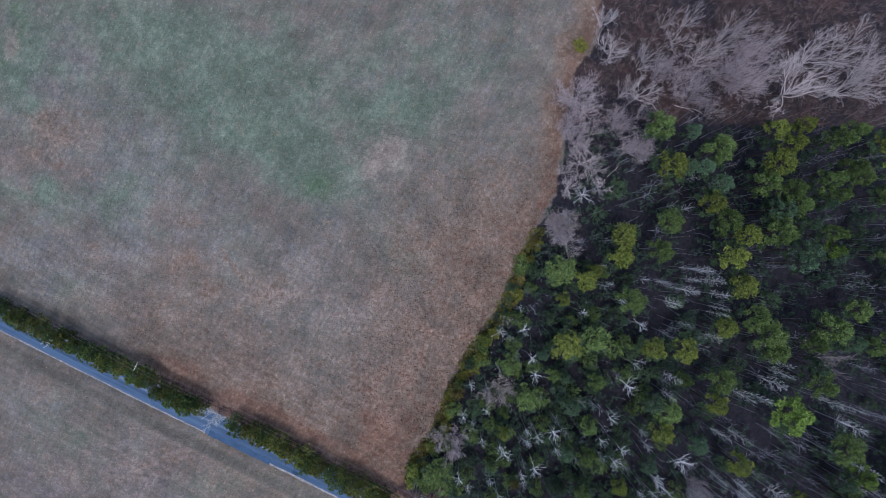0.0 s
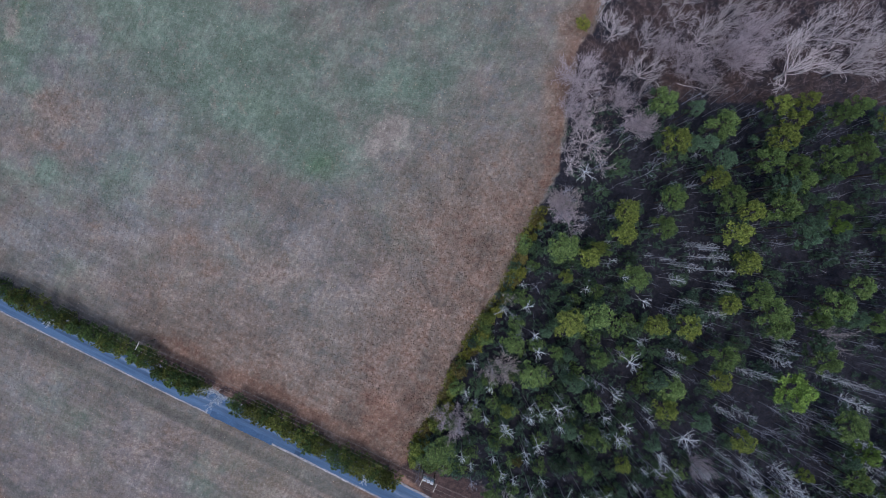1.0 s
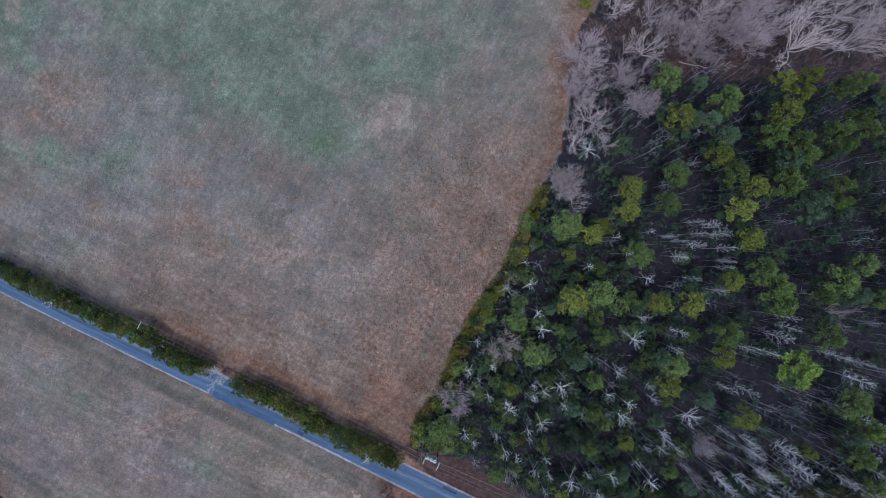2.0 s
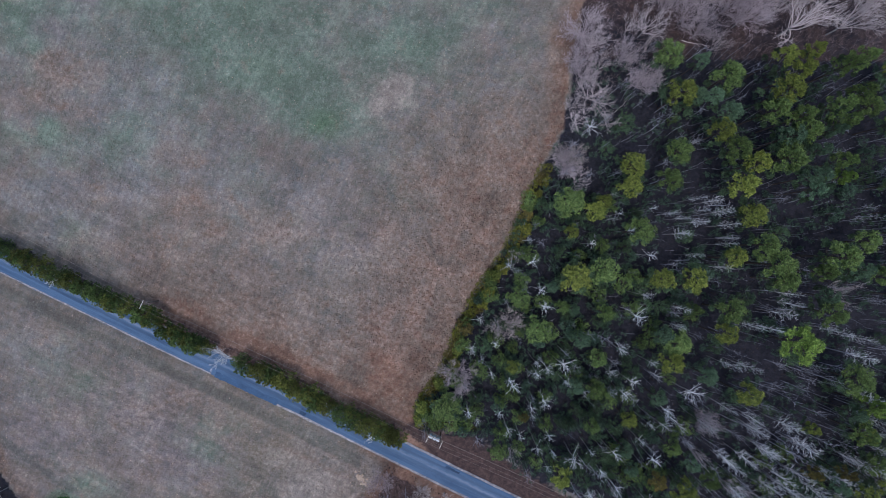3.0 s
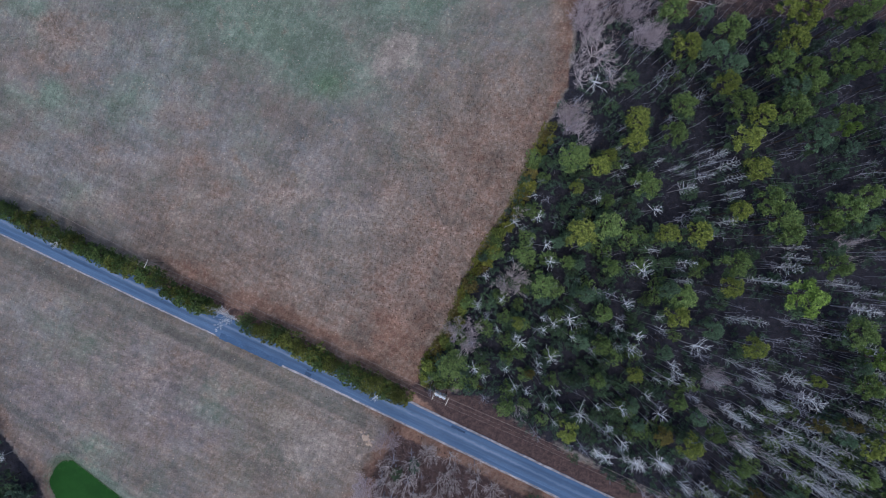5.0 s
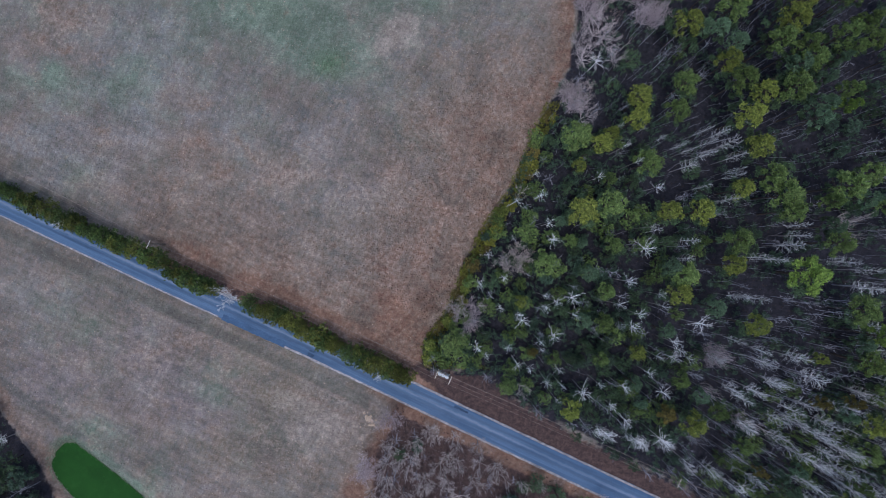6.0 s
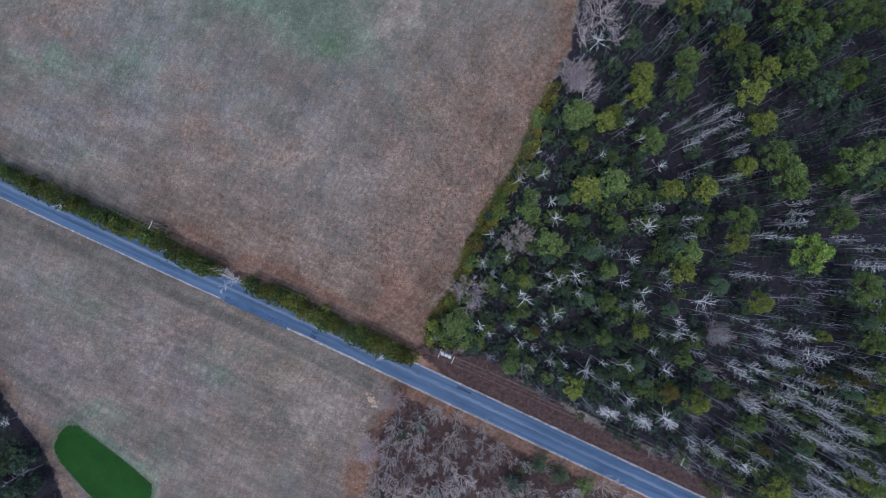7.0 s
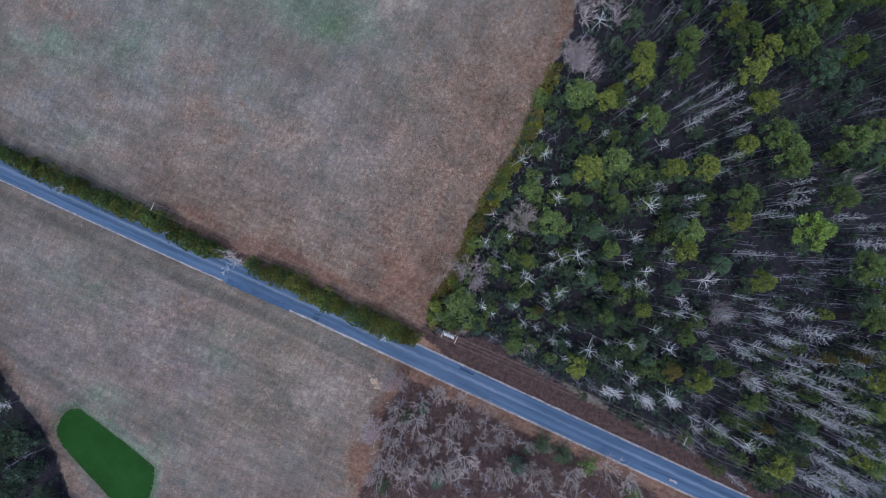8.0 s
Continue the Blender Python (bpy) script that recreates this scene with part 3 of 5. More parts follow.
    red = north * np.maximum.reduce([
        (0.50 + 0.3 * soft_band(y, 15, 35)) * soft_band(9.5 + 4 * wob - edge, 0, 9), 0.62 * soft_band(46 + 12 * wob - edge, 0, 34) * soft_band(62 - y, 0, 40),
        0.95 * soft_band(12 + 4 * wob - side, 0, 11) * soft_band(x, -92, -62), 0.52 * soft_band(34 + 12 * wob - side, 0, 26) * soft_band(x, -108, -58),
        0.85 * soft_band(21 + 4 * wob - np.hypot(x + 11, y + 33), 0, 14),
        0.58 * spot(x, y, -101.7, 54, 7, 5), 0.56 * spot(x, y, -107.5, 46.5, 5, 4), 0.50 * spot(x, y, -99.4, 43.5, 4, 3), 0.48 * spot(x, y, -64, 11, 13, 9), 0.46 * spot(x, y, -42, 13, 9, 6), 0.34 * spot(x, y, -70, 31, 7, 5), 0.30 * spot(x, y, -91, 20, 8, 5), 0.5 * spot(x, y, -72, -8, 4, 2), 0.62 * spot(x, y, -50, -15, 20, 7),
        0.55 * spot(x, y, -28, -22, 20, 9), 0.30 * spot(x, y, -10, 8, 22, 18), 0.32 * spot(x, y, -84, 4, 12, 6), 0.26 * spot(x, y, -60, -2, 24, 10)])
    red = np.where(north, red, np.maximum.reduce([
        0.95 * soft_band(3.5 + 3 * wob - thicket, 0, 4.0), 0.50 * soft_band(6.5 + 1.5 * wob - south, 0, 3), 1.3 * spot(*here, -24, -76, 4.5, 8.5), 0.14 + 0.25 * wob, 0.35 * spot(x, y, -70, -36, 26, 6), 0.28 * spot(x, y, -45, -62, 14, 8),
        0.95 * soft_band(over, -4.5, -0.5) * soft_band(x, -24, -14)]))
    red = np.where(np.abs(over - ROAD_WIDTH - 2.2) < 2.4, np.maximum(red, 0.85 * (x > -8)), red)
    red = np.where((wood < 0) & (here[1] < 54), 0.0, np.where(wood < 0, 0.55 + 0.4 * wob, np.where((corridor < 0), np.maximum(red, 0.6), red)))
    red = np.where(thicket < 0, 0.9, np.where(south < 0, 0.0, red))
    pale = north * (0.75 * spot(*here, -11.3, 46.2, 3.6, 3.4) + 0.65 * spot(*here, -16.2, 41.6, 2.4, 2.6) + 0.40 * spot(*here, -13, 44.5, 6.5, 6.5) + 0.35 * spot(x, y, -102, 51, 8, 6) + 0.35 * spot(x, y, -42, 13.0, 6, 3) + 0.9 * spot(*here, -113.5, 74.5, 2.0, 4.5) + 0.15 + 0.22 * spot(x, y, -20, 0, 30, 18))
    pale = pale + (~north) * (0.15 + 0.45 * spot(x, y, -38, -58, 11, 7) + 0.3 * spot(x, y, -37, -49, 10, 5) + 0.35 * spot(x, y, -27, -55, 8, 7) + 0.25 * spot(x, y, -80, -38, 18, 10))
    lane = line_distance(x, y, [(-124, 57), (-116.5, 69.5), (-111, 79.5), (-106, 88), (-100, 99)])
    ash = north * (0.42 * spot(x, y, -99, 15, 20, 12) + 0.36 * spot(x, y, -84, 44, 20, 20) + 0.40 * spot(x, y, -36, 17, 8, 6) + 0.46 * spot(x, y, -106, 68, 16, 14) + 0.34 * spot(x, y, -58, 62, 18, 12)
                   + 0.25 * spot(x, y, -66, 30, 18, 14) + 0.30 * spot(x, y, -12, 62, 22, 12) + 0.30 * spot(x, y, -20, 4, 14, 8)) + (~north) * (0.42 * spot(x, y, -82, -40, 16, 9) + 0.35 * spot(x, y, -108, -24, 14, 8))
    lush = north * (0.95 * spot(*here, -30.3, 37.6, 5.0, 4.0) + 0.35 * spot(x, y, -46, 50, 8, 6) + 0.35 * spot(x, y, -49, 67, 8, 6) + 0.65 * soft_band(2.6 - lane, 0, 2.4) + 0.35 * spot(x, y, -7, 58, 6, 5))
    mauve = north * (0.62 * spot(x, y, -95.5, 67.6, 6, 4) + 0.60 * spot(x, y, -104, 62, 7, 4) + 0.30 * spot(x, y, -72, 66, 9, 6) + 0.34 * spot(x, y, -86, 0, 16, 5) + 0.30 * spot(x, y, -18, 8, 22, 14) + 0.36 * spot(x, y, -14, -14, 9, 7))
    mauve = mauve + (~north) * (0.40 * spot(x, y, -82, -38, 18, 7) + 0.36 * spot(x, y, -68, -52, 12, 8) + 0.35 * spot(x, y, -106, -44, 8, 8) + 0.18 + 0.5 * soft_band(6.0 + 1.5 * wob - south, 0, 3))
    tan = north * (0.30 * spot(x, y, 4, 22, 20, 24) + 0.25 * spot(x, y, -20, -6, 24, 12)) + (~north) * (0.55 * spot(x, y, -41, -47, 11, 8) + 0.36 * spot(x, y, -50, -36, 10, 4) + 0.40 * spot(x, y, -58, -62, 14, 9) + 0.3 * spot(x, y, -34, -70, 10, 10))
    swale = line_distance(*here, [(-122, -43), (-111.8, -50.2), (-103.3, -55.9), (-97, -60)])
    dull = 0.75 * soft_band(1.7 - np.abs(swale), 0, 1.2) * (~north) + north * 0.42 * spot(x, y, -92, 1, 14, 3.5) + 0.35 * (~north) * spot(x, y, -86, -66, 14, 3)
    x, y = here
    streaky = np.where(north, soft_band(46 + 10 * wob - side, 0, 40), 0.9)
    verge = (~north) * (0.85 * soft_band(over, -6.5 + 0, -5.0) * soft_band(-over, 2.0, 3.2) * (x < -20) + 0.5 * soft_band(over, -3, -0.5) * (x < -20))
    ruts = 0.15 * soft_band(1.9 - track, 0, 1.2) + 0.5 * soft_band(1.2 - np.abs(over - ROAD_WIDTH - 2.2), 0, 0.8) * (x > -8) + 0.6 * soft_band(1.0 - np.abs(over + 9.5), 0, 1) * spot(x, y, -33, -50, 14, 9)
    ruts = ruts + 0.3 * soft_band(1.2 - np.abs(edge - 5.0 - 2 * wob), 0, 1) * north * (y > 22)
    keep = open_land.astype(float)
    n = len(xs)
    faces = [(j * n + i, j * n + i + 1, (j + 1) * n + i + 1, (j + 1) * n + i) for j in range(len(ys) - 1) for i in range(n - 1)]
    me = mesh_of("ground", np.stack([x, y, z], 1), faces, SOIL, True)
    zones = {}
    for key, three in (("zone_cover", (green * keep, red, litter_and_shade)), ("zone_wear", (pale * keep, verge, ruts)), ("zone_sward", (1.4 * ash * keep, streaky, lush * keep)), ("zone_tint", (1.45 * mauve * keep, 1.5 * tan * keep, 1.6 * dull * keep))):
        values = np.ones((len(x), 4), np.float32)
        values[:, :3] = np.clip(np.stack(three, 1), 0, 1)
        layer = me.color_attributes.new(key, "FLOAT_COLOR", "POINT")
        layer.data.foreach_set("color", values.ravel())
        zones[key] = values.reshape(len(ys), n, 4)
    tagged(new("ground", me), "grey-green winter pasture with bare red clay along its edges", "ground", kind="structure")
    return xs, ys, zones


GROUND_XS, GROUND_YS, GROUND_ZONES = build_ground()


def ribbon(x_from, x_to, step, lanes, lift, jag=0.0, seed=1):
    """A strip along the road; lanes: metres from its southern edge, and how high above the bed."""
    rng = random.Random(seed)
    verts, faces = [], []
    for i in range(int((x_to - x_from) / step) + 1):
        x = x_from + i * step
        edge, nx, ny = south_edge(x)
        for j, (off, up) in enumerate(lanes):
            ragged = jag * rng.uniform(-1, 1) if j in (0, len(lanes) - 1) else 0
            px, py = x + nx * (off + ragged), edge + ny * (off + ragged)
            verts.append((px, py, height(px, py) + lift + up))
        if i:
            a = len(verts) - 2 * len(lanes)
            for j in range(len(lanes) - 1):
                faces.append((a + j, a + len(lanes) + j, a + len(lanes) + j + 1, a + j + 1))
    return verts, [f[::-1] for f in faces]


def build_road():
    w = ROAD_WIDTH
    lanes = [(-0.5, -0.3), (0, 0.0), (w * 0.25, 0.06), (w * 0.5, 0.09), (w * 0.75, 0.06), (w, 0.0), (w + 0.5, -0.3)]
    me = mesh_of("road", *ribbon(-330, 330, 1.5, lanes, 0.06, 0.0), ASPHALT, True)
    share = np.ones((len(me.vertices), 4), np.float32)
    share[:, :3] = np.resize([off / w for off, _ in lanes], len(me.vertices))[:, None]
    me.color_attributes.new("across", "FLOAT_COLOR", "POINT").data.foreach_set("color", share.ravel())
    road = new("road", me)
    tagged(road, "narrow blue-grey asphalt lane with worn wheel tracks", "road", kind="structure")
    for x_from, x_to, lo, hi, seed in ((-59, -42.5, -0.5, 1.25, 3), (-36.7, -35.0, 0.3, 2.1, 4), (-0.5, 3.0, 4.3, 5.0, 5)):
        lanes = [(lo, 0.012), (lo + 0.3 * (hi - lo), 0.03), (hi, 0.06)]
        patch = part("asphalt_patch", mesh_of("asphalt_patch", *ribbon(x_from, x_to, 0.5, [(o, 0.09 - 0.09 * abs(o / w * 2 - 1) + 0.012) for o, _ in lanes], 0.06, 0.12, seed), TAR if seed > 3 else PATCHING), road, "dark patch of newer asphalt")
    smear = part("pale_mark", mesh_of("pale_mark", *ribbon(54.6, 56.6, 0.25, [(1.15, 0.06), (1.4, 0.066), (1.7, 0.07)], 0.07, 0.14, 8), GRAVEL), road, "pale smear on the asphalt")
    for name, lanes, seed, a, b in (("gravel_shoulder", [(-0.34, -0.10), (-0.12, 0.0), (0.10, 0.035)], 11, -330, -59), ("gravel_shoulder", [(-0.42, -0.10), (-0.15, 0.0), (0.12, 0.035)], 12, -42.5, 330),
                                    ("gravel_shoulder", [(w - 0.10, 0.035), (w + 0.12, 0.0), (w + 0.40, -0.10)], 13, -330, 330)):
        strip = new(name, mesh_of(name, *ribbon(a, b, 1.2, lanes, 0.055, 0.07, seed), GRAVEL))
        tagged(strip, "thin pale strip of loose gravel along the asphalt", "road shoulder", kind="structure")


build_road()


def build_pond():
    rng = random.Random(5)
    ring = []
    for (ax, ay), (bx, by) in zip(POND, POND[1:] + POND[:1]):
        for k in range(6):
            ring.append((ax + (bx - ax) * k / 6, ay + (by - ay) * k / 6))
    cx, cy = -92.5, -74.5
    verts, faces = [(cx, cy, POND_LEVEL)], []
    n = len(ring)
    for scale in (0.35, 0.7, 1.03):
        for x, y in ring:
            j = rng.uniform(-0.01, 0.012)
            verts.append((cx + (x - cx) * (scale + j), cy + (y - cy) * (scale + j), POND_LEVEL))
    for k in range(n):
        faces.append((0, 1 + k, 1 + (k + 1) % n))
        for r in range(2):
            a, b = 1 + r * n + k, 1 + r * n + (k + 1) % n
            faces.append((a, a + n, b + n, b))
    me = mesh_of("water", verts, faces, WATER)
    tagged(new("water", me), "still pond covered with bright green duckweed", "pond", kind="structure")
    edge = Shape()
    for f in (1.0, 1.014):
        for x, y in ring:
            j = rng.uniform(-0.004, 0.006)
            px, py = cx + (x - cx) * (f + 0.012 + j), cy + (y - cy) * (f + 0.012 + j)
            edge.v.append(Vector((px, py, max(height(px, py), POND_LEVEL) + 0.05)))
    edge.f = [(k, n + k, n + (k + 1) % n, (k + 1) % n) for k in range(n)]
    tagged(new("pond_rim", edge.mesh("pond_rim", MUD)), "narrow pale rim of dried mud round the pond", "pond rim", kind="structure")
    rim = Shape()
    # grass on the bank
    for x, y in ring:
        for _ in range(16):
            f = rng.uniform(1.02, 1.10)
            px, py = cx + (x - cx) * f + rng.uniform(-0.6, 0.6), cy + (y - cy) * f + rng.uniform(-0.6, 0.6)
            tuft(rim, Vector((px, py, height(px, py))), rng.uniform(0.22, 0.42), 4, rng, 0.1, 0.3)
    tagged(new("bank_grass", rim.mesh("bank_grass", BANK)), "dull green grass on the bank of the pond", "grass", kind="stuff")


build_pond()

# ---- power line ----
LINE_WAY = math.degrees(math.atan2(-26.0, 57.0))
POLES = [(-148.0, 28.0), (-74.1, -8.6), (-1.3, -41.2), (55.5, -67.0), (128.0, -99.5)]
POLE_TALL, ARM_LONG = 8.2, 2.3


def utility_pole(x, y, label):
    ob = base("utility_pole", pose(x, y, height(x, y), 0, 0, LINE_WAY), label, "utility pole", "poles of the power line")
    s = Shape()
    s.closed_tube([(0, 0, -0.5), (0, 0, POLE_TALL * 0.5), (0, 0, POLE_TALL + 0.35)], [0.17, 0.15, 0.12], 10)
    part("post", s.mesh("post", POLE_WOOD, True), ob, "weathered round wooden post")
    s = Shape()
    s.box(pose(0.17, 0, POLE_TALL), 0.13, ARM_LONG, 0.15)
    part("crossarm", s.mesh("crossarm", ARM_WOOD), ob, "bleached wooden crossarm")
    for y_off in (-0.98, 0.0, 0.98):
        s = Shape()
        top = POLE_TALL + (0.36 if y_off == 0 else 0.08)
        x_off = 0.0 if y_off == 0 else 0.17
        s.closed_tube([(x_off, y_off, top), (x_off, y_off, top + 0.1), (x_off, y_off, top + 0.14), (x_off, y_off, top + 0.24)], [0.03, 0.07, 0.04, 0.055], 8)
        part("insulator", s.mesh("insulator", CERAMIC, True), ob)
    for side in (-1, 1):
        s = Shape()
        s.tube([(0.1, 0.0, POLE_TALL - 0.65), (0.17, side * 0.75, POLE_TALL - 0.06)], [0.02, 0.02], 4)
        part("brace", s.mesh("brace", GALVANISED), ob)
    return ob


utility_pole(*POLES[0], "weathered wooden pole with a bleached crossarm")
utility_pole(*POLES[1], "weathered wooden pole with a bleached crossarm beside the hedge")
utility_pole(*POLES[3], "wooden pole with a pale crossarm between road and wood")
utility_pole(*POLES[4], "weathered wooden pole with a bleached crossarm")


def regulator_stand(x, y):
    """Two posts with crossarms, between them a deck that carries three round tanks."""
    ob = base("regulator_stand", pose(x, y, height(x, y), 0, 0, LINE_WAY), "two-pole steel platform with three pale round tanks by the road", "utility stand")
    half = 1.62
    for side in (-1, 1):
        s = Shape()
        s.closed_tube([(side * half, 0, -0.5), (side * half, 0, 4), (side * half, 0, POLE_TALL + 0.3)], [0.17, 0.15, 0.125], 10)
        part("post", s.mesh("post", POLE_WOOD, True), ob, "round wooden post")
        s = Shape()
        s.box(pose(side * (half + 0.17), 0, POLE_TALL), 0.16, ARM_LONG - 0.15, 0.15)
        arm = part("crossarm", s.mesh("crossarm", ARM_WOOD), ob, "bleached wooden crossarm")
        for y_off in (-0.95, 0.0, 0.95):
            s = Shape()
            s.closed_tube([(side * (half + 0.17), y_off, POLE_TALL + 0.08), (side * (half + 0.17), y_off, POLE_TALL + 0.2), (side * (half + 0.17), y_off, POLE_TALL + 0.34)], [0.06, 0.12, 0.08], 8)
            part("insulator", s.mesh("insulator", CERAMIC, True), arm)
    for y_off in (-0.5, 0.5):
        s = Shape()
        s.box(pose(0, y_off, 4.6), 2 * half, 0.14, 0.2)
        part("deck_beam", s.mesh("deck_beam", GALVANISED), ob, "galvanised steel beam")
    for y_off in (-0.72, 0.72):
        s = Shape()
        s.box(pose(0, y_off, POLE_TALL - 0.25), 2 * half + 0.1, 0.07, 0.12)
        part("top_rail", s.mesh("top_rail", POLE_WOOD), ob, "dark wooden rail")
    s = Shape()
    for i in range(9):
        s.box(pose(-half + 0.3 + i * (2 * half - 0.6) / 8, 0, 4.74), 0.3, 1.1, 0.05)
    part("deck", s.mesh("deck", POLE_WOOD), ob, "plank deck")
    for x_off in (-0.95, 0.0, 0.95):
        s = Shape()
        s.closed_tube([(x_off, 0, 4.77), (x_off, 0, 4.85), (x_off, 0, 6.2), (x_off, 0, 6.32), (x_off, 0, 6.36)], [0.40, 0.44, 0.44, 0.38, 0.12], 18)
        tank = part("tank", s.mesh("tank", TANK, True), ob, "pale blue-grey round steel tank")
        for y_off in (-0.18, 0.18):
            s = Shape()
            s.closed_tube([(x_off, y_off, 6.3), (x_off, y_off, 6.5), (x_off, y_off, 6.75)], [0.05, 0.085, 0.04], 8)
            part("bushing", s.mesh("bushing", CERAMIC, True), tank)


regulator_stand(*POLES[2])


def wires():
    turn = pose(0, 0, 0, 0, 0, LINE_WAY)
    for (ax, ay), (bx, by) in zip(POLES, POLES[1:]):
        for off, up in ((-0.98, 0.30), (0.0, 0.55), (0.98, 0.30), (0.5, -1.3)):
            p = turn @ Vector((0.1, off, 0))
            a = Vector((ax + p.x, ay + p.y, height(ax, ay) + POLE_TALL + up))
            b = Vector((bx + p.x, by + p.y, height(bx, by) + POLE_TALL + up))
            s = Shape()
            s.tube([a.lerp(b, i / 24) - Vector((0, 0, 1.1 * (1 - (i / 12 - 1) ** 2))) for i in range(25)], [0.016] * 25, 5)
            tagged(new("power_cable", s.mesh("power_cable", CABLE)), "thin grey aluminium cable slung between the poles", "cable", "cables of the power line")


wires()

# ---- the wood ----
TONES = [OLIVE, GREEN, TEAL, SILVER, RUSTY]
TONE_WORDS = ["pine with a yellow-olive crown of needle clumps", "pine with a mid-green crown of needle clumps", "pine with a dull blue-green crown of needle clumps",
              "pine with a bright light green crown", "rusty olive-brown evergreen among pines"]
PINES = Stock("pine_tree", lambda s: pine_meshes(s, TONES[s % 5]), 3.0, 17.0, "tall pine with clumped needles", "tree", "pines of the wood", "trunk", "skirt", "crown")
PALES = Stock("bare_tree", lambda s: pale_tree_meshes(100 + s, s > 3), 1.8, 14.0, "slender leafless tree with whitish bark in the wood", "tree", "pale bare trees of the wood", "trunk", "crown")
BROWNS = Stock("bare_tree", lambda s: broad_tree_meshes(200 + s, BROWN_BARK, 4.6, 12.0, 5, 0.012), 4.6, 12.0, "wide leafless tree with pinkish grey twigs at the field's edge", "tree", "broad bare trees", "trunk", "crown")
DUNS = Stock("bare_tree", lambda s: broad_tree_meshes(300 + s, DUN_BARK, 2.8, 8.5, 4, 0.015), 2.8, 8.5, "low leafless tree with dun twigs in the thicket", "tree", "bare trees of the thicket", "trunk", "crown")
DOMES = Stock("bare_tree", lambda s: broad_tree_meshes(360 + s, DOME_BARK, 4.6, 10.0, 5, 0.013, 12), 4.6, 10.0, "round-headed leafless tree with dense drab twigs at the wood's edge", "tree", "round bare trees", "trunk", "crown")
FUZZES = Stock("bare_tree", lambda s: broad_tree_meshes(380 + s, MAUVE_BARK, 4.6, 10.0, 5, 0.0135, 10), 4.6, 10.0, "round leafless tree with a haze of fine mauve-grey twigs", "tree", "round bare trees", "trunk", "crown")
GIANTS = Stock("bare_tree", lambda s: broad_tree_meshes(390 + s, BROWN_BARK, 7.5, 19.0, 5, 0.020, 1), 7.5, 19.0, "large leafless tree with long pale spreading limbs", "tree", "large bare trees", "trunk", "crown")
ROADSIDE = Stock("bare_tree", lambda s: broad_tree_meshes(395 + s, PALE_BARK, 3.0, 8.0, 4, 0.013), 3.0, 8.0, "small pale leafless tree standing in the hedge", "tree", "bare trees of the hedge", "trunk", "crown")
SAPLINGS = Stock("sapling", lambda s: sapling_meshes(400 + s), 1.2, 9.0, "thin leafless grey sapling between taller trees", "tree", "saplings of the wood", "trunk", "crown")
HOLLIES = Stock("small_evergreen", lambda s: evergreen_meshes(500 + s, (HOLLY, DARK, GREEN)[s % 3], 13, s % 3 == 0), 1.6, 6.0, "small dark evergreen tree under the pines", "tree", "small evergreens of the wood", "trunk", "crown")
EDGE_TREES = Stock("edge_evergreen", lambda s: evergreen_meshes(600 + s, (OLIVE, BRIAR, RUSTY, GREEN)[s % 4], 13, True), 1.6, 6.0, "olive leafy small tree at the pasture's edge", "tree", "small trees along the pasture", "trunk", "crown")
BUSHES = Stock("bush", lambda s: bush_meshes(700 + s, (BRIAR, RUSTY, HOLLY)[s % 3]), 1.2, 2.0, "sprawling olive-brown briar bush", "bush", "bushes along the wood", "canes", "leaves")
HEDGE = Stock("hedge_tree", lambda s: evergreen_meshes(800 + s, (CEDAR, CEDAR, SUNLIT_LEAF)[s % 3], 16, s % 2 == 0), 1.6, 6.0, "dense dark green evergreen in the roadside hedge", "hedge", "trees of the roadside hedge", "trunk", "crown")
# lighter copy of the hedge leaves: light on the crowns put into the colour
SUNLIT_LEAF = foliage_material("sunlit_hedge_leaves", (0.055, 0.075, 0.016), (0.130, 0.145, 0.036))
pick = random.Random(77)


def pine(x, y, tall, radius, tone):
    PINES.plant(x, y, tall, radius, tone + 5 * pick.randrange(3), TONE_WORDS[tone])


def pale(x, y, tall, radius):
    feathery = x > 54 and y > -24 or x > 60
    PALES.plant(x, y, tall, radius, pick.choice((4, 5, 6) if feathery else (0, 1, 2, 3)))


def brown(x, y, tall, radius):
    BROWNS.plant(x, y, tall, radius, pick.randrange(5))


def dome(x, y, tall, radius):
    DOMES.plant(x, y, tall, radius, pick.randrange(2))


def fuzz(x, y, tall, radius):
    FUZZES.plant(x, y, tall, radius, pick.randrange(3))


def giant(x, y, tall, radius):
    GIANTS.plant(x, y, tall, radius, pick.randrange(2))


def dun(x, y, tall, radius):
    DUNS.plant(x, y, tall, radius, pick.randrange(5))


# pines: x, y, height, crown radius, tone
pine(52.1, 50.1, 18.0, 3.6, 1); pine(55.1, 41.1, 18.8, 3.8, 0); pine(55.6, 28.1, 16.3, 3.1, 1); pine(44.9, 24.7, 15.1, 3.6, 0); pine(43.8, 19.9, 16.3, 3.1, 0); pine(52.6, 21.4, 18.1, 2.9, 1)
pine(60.2, 49.1, 16.0, 2.0, 2); pine(65.0, 44.6, 19.8, 3.8, 1); pine(65.9, 36.7, 18.3, 3.1, 2); pine(64.1, 32.3, 19.0, 3.1, 0); pine(67.5, 28.1, 19.6, 3.3, 1); pine(71.6, 24.9, 20.3, 3.1, 0)
pine(69.0, 20.1, 19.4, 3.8, 0); pine(62.9, 40.8, 16.4, 2.6, 2); pine(58.8, 40.6, 16.9, 2.6, 2); pine(77.1, 48.9, 21.0, 2.8, 0); pine(82.7, 49.4, 21.9, 2.3, 0); pine(80.7, 45.6, 22.1, 2.6, 0)
